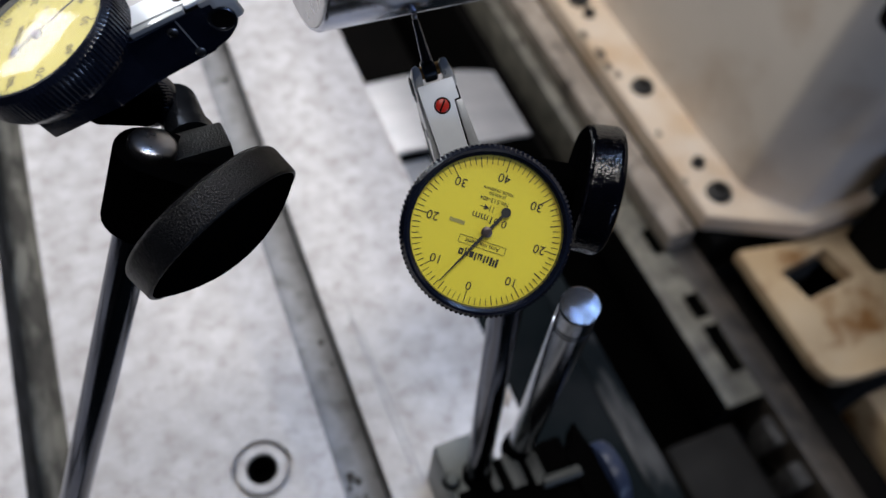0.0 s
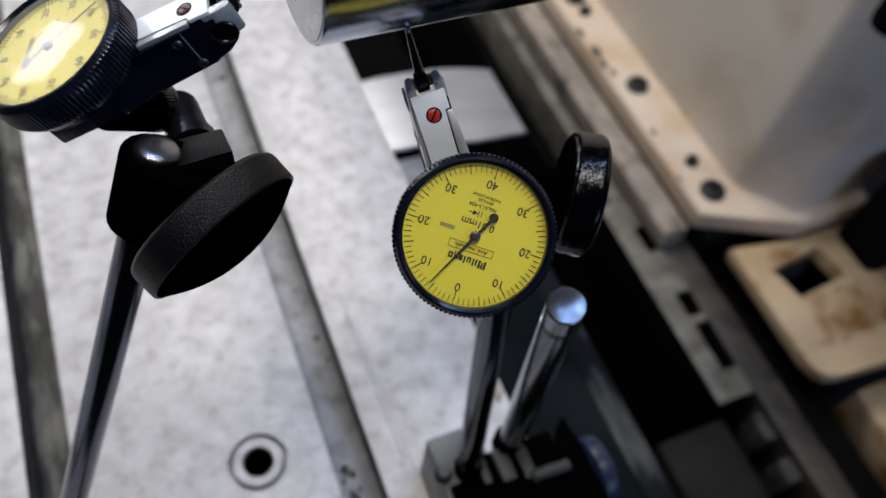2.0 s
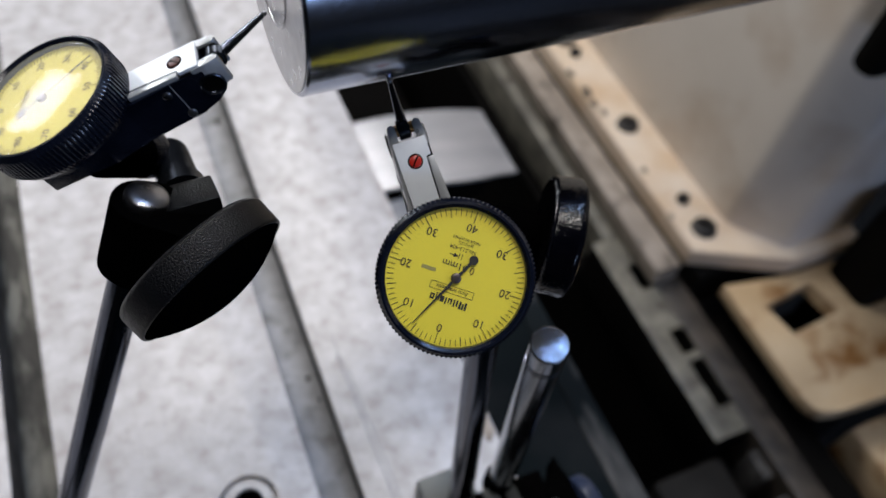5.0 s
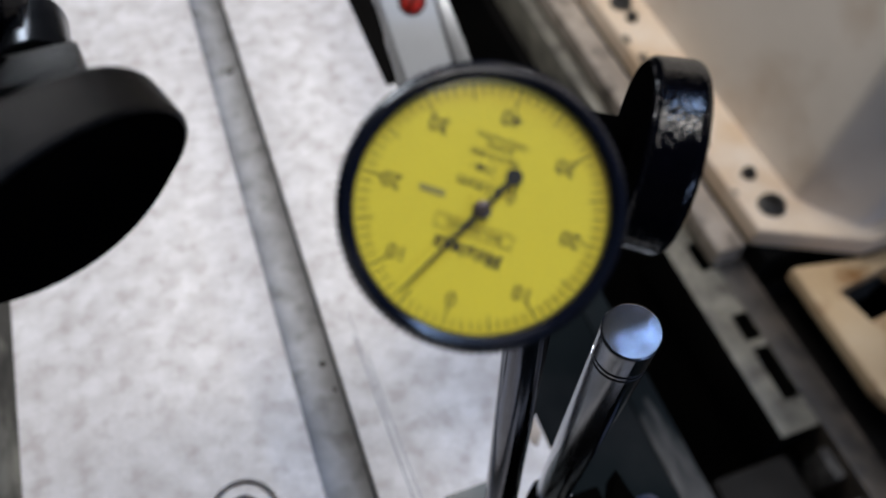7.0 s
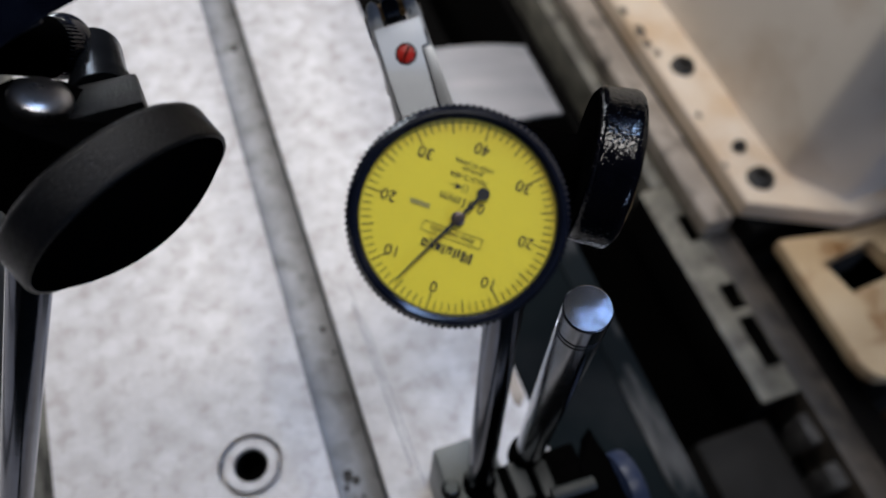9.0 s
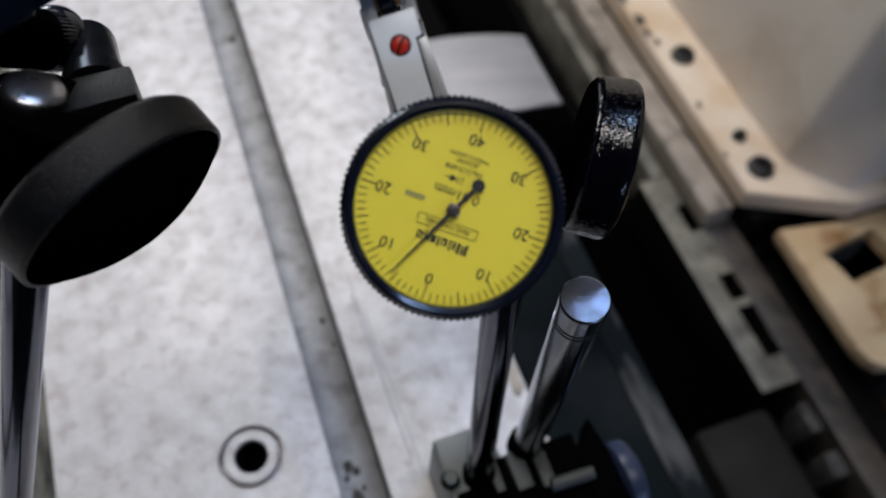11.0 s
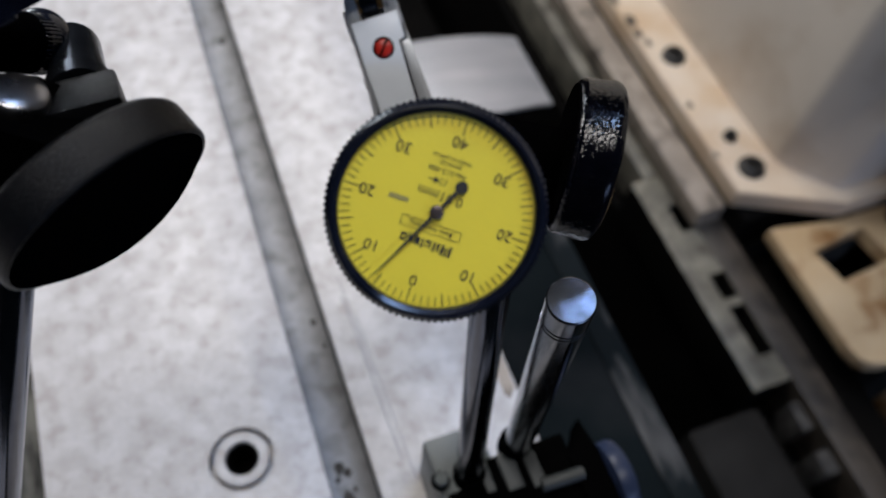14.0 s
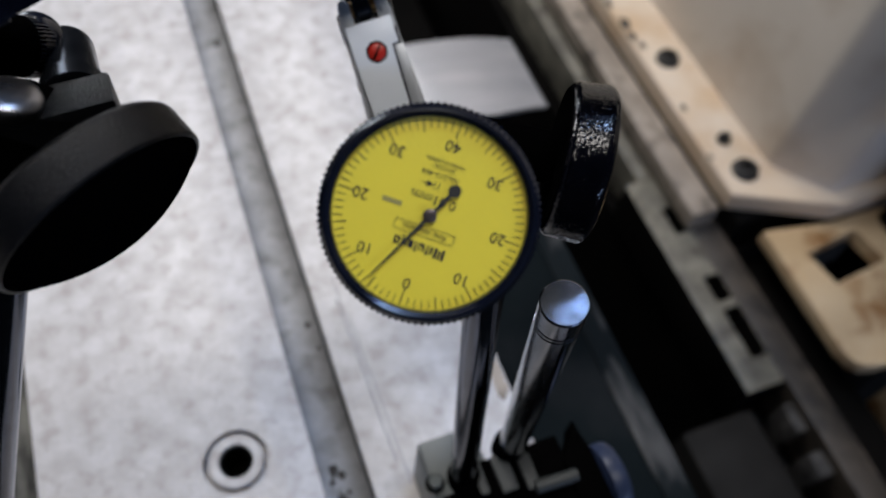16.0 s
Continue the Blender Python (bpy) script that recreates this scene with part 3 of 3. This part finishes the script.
        # Flat black disc drawn as the shade inside the pivot hole.
        part("recess", mm(lathe([(0, 0), (2.3, 0), (2.3, 0.25), (0, 0.25)], 28, None, turn)), BLACK_AND_SHADE, boss, "dark pivot recess")
    part("seam", mm(box(4.85, 5.02, 27.6, 27.9, -18.6, -7.6)), SATIN, ind, "thin bright seam")
    for side, y, z in ((1, 25.6, -9.8), (-1, 25.6, -9.8), (-1, 27.6, -17.2), (1, 27.6, -17.2)):
        part("side_screw", mm(lathe([(0, 0), (1.2, 0), (1.2, 0.25), (0.9, 0.4), (0, 0.4)], 24, None,
                                    Matrix.Translation((side * 4.98, y, z)) @ Matrix.Rotation(side * math.pi / 2, 4, "Y"))), DOME, ind, "small polished case screw")
    # lever
    pivot = Vector((0, 39.2, -9.5))
    part("pivot", mm(rod_between((-2.9, 39.2, -9.5), (2.9, 39.2, -9.5), 1.5)), BRASS, ind, "brass pivot pin")
    part("lever_boss", mm(rod_between((-1.7, 39.2, -9.5), (1.4, 39.2, -9.5), 2.6)), BLACK_OXIDE, ind)
    d = (tip - pivot).normalized()
    stylus = part("stylus", mm(rod_between(pivot + d * 1.5, tip - d * 0.6, 1.35, None, 0.7, 24)), DARK_STEEL, ind, "thin tapered polished steel stylus")
    ball = bmesh.new()
    bmesh.ops.create_uvsphere(ball, u_segments=20, v_segments=12, radius=0.7, matrix=Matrix.Translation(tip))
    part("contact_ball", mm(ball), DOME, stylus)
    # bezel with a ribbed rim
    ribs = 104

    def rib(r, h, k):
        return r - (0.30 if 19.85 < r and (k % 4) in (0, 1) else 0)
    bezel = lathe([(17.3, -0.3), (17.5, 1.3), (18.3, 2.0), (18.9, 1.9), (19.5, 1.0), (20.0, 0.6), (20.0, -5.6), (19.5, -6.2), (18.9, -7.2), (15, -7.3), (15, -6), (17.3, -0.3)], ribs * 4, None, None, rib)
    part("bezel", mm(bezel), BLACK_SATIN, ind, "black ribbed bezel", 30)
    part("case_drum", mm(lathe([(0, -7.25), (17.5, -7.25), (17.0, -9.4), (0, -9.4)], 64)), BLACK_SATIN, ind)
    dial = part("dial", mm(lathe([(0, 0), (17.5, 0), (17.5, -0.8), (0, -0.8)], 96)), dial_mat, ind, "yellow dial face")
    marks = part("graduations", graduations(scale_count, zero, 17.1, 10, 5), ink, dial)
    tagged(marks, kind="stuff")
    numerals(dial, len(texts), texts, 2.9 * MM, 12.9 * MM, zero, ink)
    up = Matrix.Rotation(zero - math.pi / 2, 4, "Z")

    def at(x, y, z=0.11):
        return up @ Matrix.Translation((x * MM, y * MM, z * MM))
    for text, x, y, size in words:
        part("lettering", letters(text, size * MM, at(x, y)), ink, dial, smooth=None)
    # maker's mark as plain bars, and the boxed line below it
    for x0, x1, y0, y1 in ((-4.8, -4.25, 5.2, 7.15), (-4.05, -3.6, 5.6, 7.1), (-3.4, -2.85, 5.2, 7.15), (-2.5, -2.05, 5.2, 6.7), (-1.75, -1.35, 5.2, 7.0), (-0.95, 0.1, 5.2, 5.65), (-0.95, -0.55, 5.65, 6.6), (-0.2, 0.1, 5.65, 6.6),
                           (0.45, 0.85, 5.2, 7.0), (1.15, 2.1, 5.2, 6.6), (2.35, 2.75, 4.7, 6.6), (3.05, 3.35, 4.7, 6.6), (3.65, 4.75, 6.2, 6.6), (3.65, 4.75, 5.2, 5.6), (3.65, 4.0, 5.6, 6.2), (4.4, 4.75, 5.6, 6.2)):
        b = mm(box(x0, x1, y0, y1, 0.05, 0.12))
        b.transform(up)
        part("mark_bar", b, ink, dial)
    for x0, x1, y0, y1 in ((-5.6, 5.6, 3.95, 4.05), (-5.6, 5.6, 2.15, 2.25), (-5.6, -5.5, 2.25, 3.95), (5.5, 5.6, 2.25, 3.95)):
        b = mm(box(x0, x1, y0, y1, 0.05, 0.12))
        b.transform(up)
        part("frame_line", b, ink, dial)
    # small printed arrow with two strokes
    b = prism([(3.3, -5.28), (2.3, -5.28), (2.3, -4.75), (1.1, -5.35), (2.3, -5.95), (2.3, -5.42), (3.3, -5.42)], 0.05, 0.12)
    prism([(0.85, -4.6), (1.0, -4.6), (1.0, -6.1), (0.85, -6.1)], 0.05, 0.12, 0, b)
    prism([(0.1, -4.6), (0.25, -4.6), (0.25, -6.1), (0.1, -6.1)], 0.05, 0.12, 0, b)
    b = mm(b)
    b.transform(up)
    part("arrow_mark", b, ink, dial)
    b = mm(box(5.4, 9.0, -0.85, 0.05, 0.05, 0.1))
    b.transform(up)
    part("stamp_bar", b, GREY_INK, dial, "faint grey stamped number")
    # needle: a long thin blade with a round counterweight
    a = Matrix.Rotation(needle, 4, "Z")
    bm = prism([(-0.38, 0), (0.38, 0), (0.10, 15.4), (-0.10, 15.4)], 0.75, 0.9)
    prism([(-0.34, 0), (-0.36, -5.4), (0.36, -5.4), (0.34, 0)], 0.75, 0.9, 0, bm)
    lathe([(0, 0.72), (1.15, 0.72), (1.15, 0.92), (0, 0.92)], 32, bm, Matrix.Translation((0, -6.2, 0)))
    bm.transform(Matrix.Rotation(-math.pi / 2, 4, "Z"))
    bm.transform(a)
    pointer = part("needle", mm(bm), INK, ind, "thin black needle with a round counterweight", None)
    part("hub", mm(lathe([(0, 0.15), (1.25, 0.15), (1.25, 1.05), (1.0, 1.2), (0.5, 1.25), (0, 1.25)], 32)), HUB, pointer, "dull steel needle hub")
    crystal = part("crystal", mm(lathe([(17.45, 1.25), (15, 1.75), (10, 2.25), (5, 2.5), (0, 2.6)], 96)), glass, ind, glass_label, 60)
    crystal.visible_shadow = False
    # a narrower dial for the smaller indicator
    round_parts = ("bezel", "case_drum", "dial", "graduations", "numeral", "lettering", "mark_bar", "frame_line", "arrow_mark", "stamp_bar", "needle", "hub", "crystal")
    for ob in ind.children_recursive:
        if width != 1.0 and ob.name.split(".")[0] in round_parts:
            ob.data.transform(Matrix.Diagonal((width, width, 1, 1)))
    # dovetail and stem behind the case
    part("dovetail", mm(prism([(-3.4, -12), (3.4, -12), (2.6, 12), (-2.6, 12)], -22, -18.8, 0.4)), BLACK_OXIDE, ind)
    return ind


RIGHT = frame_of((0.0670, -0.0687, 0.3006), (-0.234, -0.596, 0.768), Vector((0.0662, -0.0407, 0.314)) - Vector((0.067, -0.0687, 0.3004)))
LEFT = frame_of((-0.0136, -0.0065, 0.3259), (-0.3986, 0.0640, 0.9149), (0.9081, -0.1125, 0.4035))


def turn_to(m, world_point):
    q = m.inverted() @ Vector(world_point)
    return math.atan2(q.y, q.x)


zero_r = turn_to(RIGHT, (0.0601, -0.0765, 0.2926))
dial_indicator(RIGHT, (0.0648, -0.0245, 0.3270), zero_r, zero_r - radians(26.5), 80, ("0", "10", "20", "30", "40", "30", "20", "10"),
               "yellow-faced lever dial indicator with black ribbed bezel touching the bar",
               (("Anti magnetic", 0, 3.1, 1.5), ("0.01mm", 0.3, -2.95, 2.6), ("No.513-404", 0.5, -7.3, 1.4), ("JEWELED", 0.3, -8.7, 1.0), ("MADE IN JAPAN", 0.3, -9.75, 1.0)), SATIN, "satin chrome case")
forty = turn_to(LEFT, (-0.0029, -0.0035, 0.3283))
zero_l = forty + 2 * math.pi * 4 / 10
# Near-black case here; the front indicator's case is satin chrome.
dial_indicator(LEFT, (0.0397, -0.0036, 0.3368), zero_l, turn_to(LEFT, (-0.0086, -0.0048, 0.3267)), 100,
               ("0", "10", "20", "30", "40", "50", "60", "70", "80", "90"),
               "yellow-faced lever dial indicator with dark case at the bar end", (("Anti magnetic", 0, 3.1, 1.5), ("0.002mm", 0.4, -2.95, 2.4)), BLACK_SATIN, "dark case", YELLOW_DIM, INK_VEILED, HAZY, "domed crystal with its glare put in as a white veil",
               RED_DARK, "dark red slotted screw", 0.935)


def hand_knob(m, parent, front, back, thick, crown, edge, mat, look_of, grain=0.0):
    """A cupped hand knob facing +z: its widest ring at z = 0, a crowned face above it, a flat back below."""
    g = 0.0018
    prof = [(front * 0.80, -0.0015), (front - edge, -0.0001)] + [(front - edge + edge * math.sin(a), -edge + edge * math.cos(a)) for a in (0.3, 0.6, 0.9, 1.2, 1.57)]
    prof += [(back - g + g * math.cos(a), -thick + g - g * math.sin(a)) for a in (0, 0.3, 0.6, 0.9, 1.2, 1.57)]
    prof += [(back * 0.90, -thick), (0, -thick)]
    if grain:
        # the moulded grain: fine facets all over the rim
        fine = []
        for (r0, h0), (r1, h1) in zip(prof, prof[1:]):
            cells = max(1, round(math.hypot(r1 - r0, h1 - h0) / 0.00020)) if min(r0, r1) > front * 0.82 else 1
            fine += [(r0 + (r1 - r0) * c / cells, h0 + (h1 - h0) * c / cells) for c in range(cells)]
        rng = random.Random(5)
        bm = lathe(fine + prof[-1:], 560, None, m, lambda r, h, k: r + (rng.uniform(-grain, grain) if r > front * 0.82 else 0))
    else:
        bm = lathe(prof, 88, None, m)
    knob = part("knob", bm, mat, parent, look_of, 50 if not grain else 12)
    # Face and back are turned black by material: their shade is painted.
    part("knob_face", lathe([((front - edge) * u, crown * (1 - u ** 2.2) - 0.0002) for u in (0.0, 0.12, 0.25, 0.38, 0.5, 0.62, 0.72, 0.81, 0.88, 0.94, 0.98, 1.0)] + [((front - edge) * 0.95, -0.0016)], 88, None, m), KNOB_FACE, knob, "crowned face, its shade put into the black")
    part("knob_back", lathe([(back - g * 0.75, -thick + 0.0004), (back - g * 0.85, -thick - 0.0003), (0, -thick - 0.0003)], 72, None, m), KNOB_FACE, knob, "knob back, its shade put into the black")
    return knob


def magnetic_base(parent, x0, y0, top, width=0.060, depth=0.062):
    part("magnet_block", box(x0, x0 + width, y0 - depth, y0, 0.0, top, 0.0015), MAGNET, parent, "grey painted magnet block")


# stand that carries the front indicator
stand = thing("magnetic_stand", Matrix(), "black magnetic stand with chrome posts beside the table edge", "magnetic stand", "magnetic stands")
magnetic_base(stand, 0.086, -0.038, 0.055, 0.028)
foot_r, top_r = Vector((0.1276, -0.0545, 0.058)), Vector((0.1073, -0.0684, 0.242))
axis_r = (top_r - foot_r).normalized()
length_r = (top_r - foot_r).length
PR = 0.0066
grooves = [(PR, 0.0145), (PR - 0.0004, 0.0142), (PR - 0.0004, 0.0135), (PR, 0.0132), (PR, 0.0121), (PR - 0.0004, 0.0118), (PR - 0.0004, 0.0111), (PR, 0.0108)]
post = part("post", lathe([(0, 0), (PR, 0)] + [(r, length_r - h) for r, h in grooves] + [(PR, length_r - 0.0010), (0, length_r - 0.0010)], 48, None, frame_of(foot_r, axis_r, (0, 1, 0))),
            CHROME, stand, "chromed post with a grooved end", 30)
part("arm_rod", rod_between((0.1008, -0.060, 0.056), (0.0960, -0.0428, 0.262), 0.0060), DARK_STEEL, stand, "dark polished arm rod")
part("end_cap", lathe([(PR, length_r - 0.0011), (PR, length_r - 0.0005), (PR - 0.0004, length_r), (0.003, length_r + 0.00004), (0, length_r + 0.00005)], 48, None, frame_of(foot_r, axis_r, (0, 1, 0))), CAP, post, "dull turned rod end with patchy reflections in its colour", 25)
# clamp on the block: dark body with two grey jaws, a pointed lug and the switch knob
part("clamp_body", box(0.0880, 0.1525, -0.125, -0.0655, 0.040, 0.0578, 0.002), KNOB_FACE, stand, "black clamp body")
part("clamp_back", box(0.1090, 0.1500, -0.0660, -0.0560, 0.040, 0.0570, 0.0015), KNOB_FACE, stand, "black back of the clamp")
part("jaw", box(0.1055, 0.1100, -0.0715, -0.0540, 0.050, 0.0592, 0.0010), JAW, stand, "dark grey clamp jaw")
part("jaw", box(0.1152, 0.1232, -0.0740, -0.0560, 0.050, 0.0592, 0.0010), JAW, stand, "dark grey clamp jaw")
part("jaw", box(0.1270, 0.1335, -0.0765, -0.0600, 0.050, 0.0592, 0.0010), JAW, stand, "dark grey clamp jaw")
part("collar", rod_between((0.1010, -0.0605, 0.052), (0.1008, -0.0598, 0.0605), 0.0076), KNOB_FACE, stand, "black rod socket")
part("collar", rod_between((0.1265, -0.0538, 0.050), (0.1258, -0.0546, 0.0640), 0.0078), KNOB_FACE, stand, "black rod socket")
part("nut", rod_between((0.0876, -0.0585, 0.055), (0.0876, -0.0585, 0.0605), 0.0034, None, None, 6), MAGNET, stand, "small hexagon nut")
part("washer", lathe([(0, 0.0548), (0.0045, 0.0548), (0.0045, 0.0558), (0, 0.0558)], 32, None, Matrix.Translation((0.0876, -0.0585, 0))), KNOB_FACE, stand, "black washer")
part("cross_pin", rod_between((0.1300, -0.0765, 0.0590), (0.1510, -0.0775, 0.0590), 0.0032), JAW, stand)
part("lug", prism([(0.1470, -0.125), (0.1620, -0.125), (0.1630, -0.0720), (0.1612, -0.0640), (0.1598, -0.0525), (0.1545, -0.0630), (0.1475, -0.0675)], 0.040, 0.0600, 0.0010), KNOB_FACE, stand, "pointed black lug")
part("switch_knob", lathe([(0, 0), (0.0165, 0), (0.0180, 0.0006), (0.0183, 0.002), (0.0183, 0.0068), (0.0178, 0.0081), (0.0165, 0.0087), (0, 0.0089)], 48, None, frame_of((0.1622, -0.0835, 0.0500), (1, 0, 0), (0, 0, 1))), SWITCH, stand, "round dark switch knob with a blue reflection in its colour")
# clamp behind the dial
part("clamp_block", box(0.080, 0.0975, -0.053, -0.037, 0.250, 0.277, 0.003), BLACK_SATIN, stand)
part("link", rod_between((0.090, -0.042, 0.277), (0.0745, -0.0525, 0.2845), 0.0055), KNOB_FACE, stand)
KN = Vector((0.866, -0.498, -0.0454)).normalized()
kc = Vector((0.1136, -0.0549, 0.2793))
part("knob_stem", rod_between(kc - KN * 0.030, kc - KN * 0.007, 0.0058), KNOB_FACE, stand)
hand_knob(frame_of(kc, KN, (0, 0, 1)), stand, 0.0180, 0.0175, 0.0100, 0.0005, 0.0022, KNOB_GLOSS, "round glossy grained black plastic knob", 0.000034)

# stand that carries the end indicator
stand2 = thing("magnetic_stand", Matrix(), "black magnetic stand with tilted chrome post and large knob", "magnetic stand", "magnetic stands")
LF, LT = Vector((-0.1036, -0.0457, 0.050)), Vector((-0.0048, -0.0247, 0.2874))
part("arm_rod", rod_between(LF, LT, 0.005), DARK_STEEL, stand2, "tilted dark polished arm rod")
magnetic_base(stand2, LF.x - 0.030, LF.y + 0.030, 0.055)
LA = (LT - LF).normalized()
RIGHTWARD = Vector((0.923, -0.376, 0.085))
BX = (RIGHTWARD - LA * RIGHTWARD.dot(LA)).normalized()
clamp = frame_of((0, 0, 0), LA, LA.cross(BX))
clamp.translation = Vector((0.0021, -0.0232, 0.3040)) - LA * 0.010
LN = Vector((0.4458, -0.819, -0.3613)).normalized()
LK = Vector((0.0121, -0.0437, 0.2903))
outline = [(-0.0085 * math.cos(a), 0.0085 * math.sin(a)) for a in np.linspace(-math.pi / 2, math.pi / 2, 13)] + [(0.017, 0.0085), (0.017, -0.0085)]
b = prism(outline, -0.015, 0.0085, 0.0012)
b.transform(clamp)
part("clamp_block", b, KNOB_FACE, stand2, "rounded black clamp block")
part("dome_screw", lathe([(0.0056, 0.008), (0.0056, 0.0100), (0.0053, 0.0107), (0.0046, 0.0112), (0.0030, 0.0116), (0, 0.0118)], 40, None, clamp), DOME, stand2, "polished domed screw head")
hand_knob(frame_of(LK, LN, (0, 0, 1)), stand2, 0.0223, 0.0224, 0.0088, 0.0065, 0.0008, KNOB, "large round textured black plastic knob")
part("knob_stem", rod_between(LK - LN * 0.020, LK - LN * 0.009, 0.0045), KNOB_FACE, stand2)
sa, sb = Vector((0.0108, -0.0162, 0.2930)), Vector((0.0097, 0.0038, 0.2879))
sl, SR = (sb - sa).length, 0.0057
dome = [(SR * math.cos(a), sl + 0.9 * SR * math.sin(a)) for a in np.linspace(0, math.pi / 2, 9)]
part("swivel", lathe([(0, 0.0), (SR + 0.0009, 0.0), (SR + 0.0009, 0.0046), (SR + 0.0004, 0.0048), (SR, 0.0050)] + dome[:-1] + [(0, sl + 0.9 * SR)], 48, None, frame_of(sa, sb - sa, (0, 1, 0))), BLACK_OXIDE, stand2, "blued steel swivel sleeve", 40)
b = box(-0.0078, 0.0078, -0.0085, 0.0056, -0.0125, -0.0012, 0.0009)
b.transform(frame_of(sa, sb - sa, (0, 0, 1)))
part("clamp_flat", b, KNOB, stand2, "machined blued flat")
ball = bmesh.new()
bmesh.ops.create_uvsphere(ball, u_segments=32, v_segments=20, radius=0.0058, matrix=Matrix.Translation((0.0050, 0.0030, 0.2935)))
part("ball_joint", ball, BLACK_SATIN, stand2)
na, nb = Vector((0.0063, 0.0019, 0.2914)), Vector((-0.0067, -0.0066, 0.3054))
nl = (nb - na).length
axis_n = frame_of(na, nb - na, (0, 1, 0))
neck = part("neck", lathe([(0, 0.0006), (0.0046, 0.0006), (0.0052, 0.0012), (0.0062, 0.0060), (0.0062, nl), (0, nl)], 48, None, axis_n), KNOB_FACE, stand2, "smooth black neck", 40)
part("knurled_ring", lathe([(0.0045, 0.0022), (0.0058, 0.0022), (0.0063, 0.0030), (0.0063, 0.0062), (0.0058, 0.0066)], 176, None, axis_n,
                           lambda r, h, k: r - (0.00035 if r > 0.0060 and k % 4 < 2 else 0)), BLACK_SATIN, neck, "knurled black ring", 25)
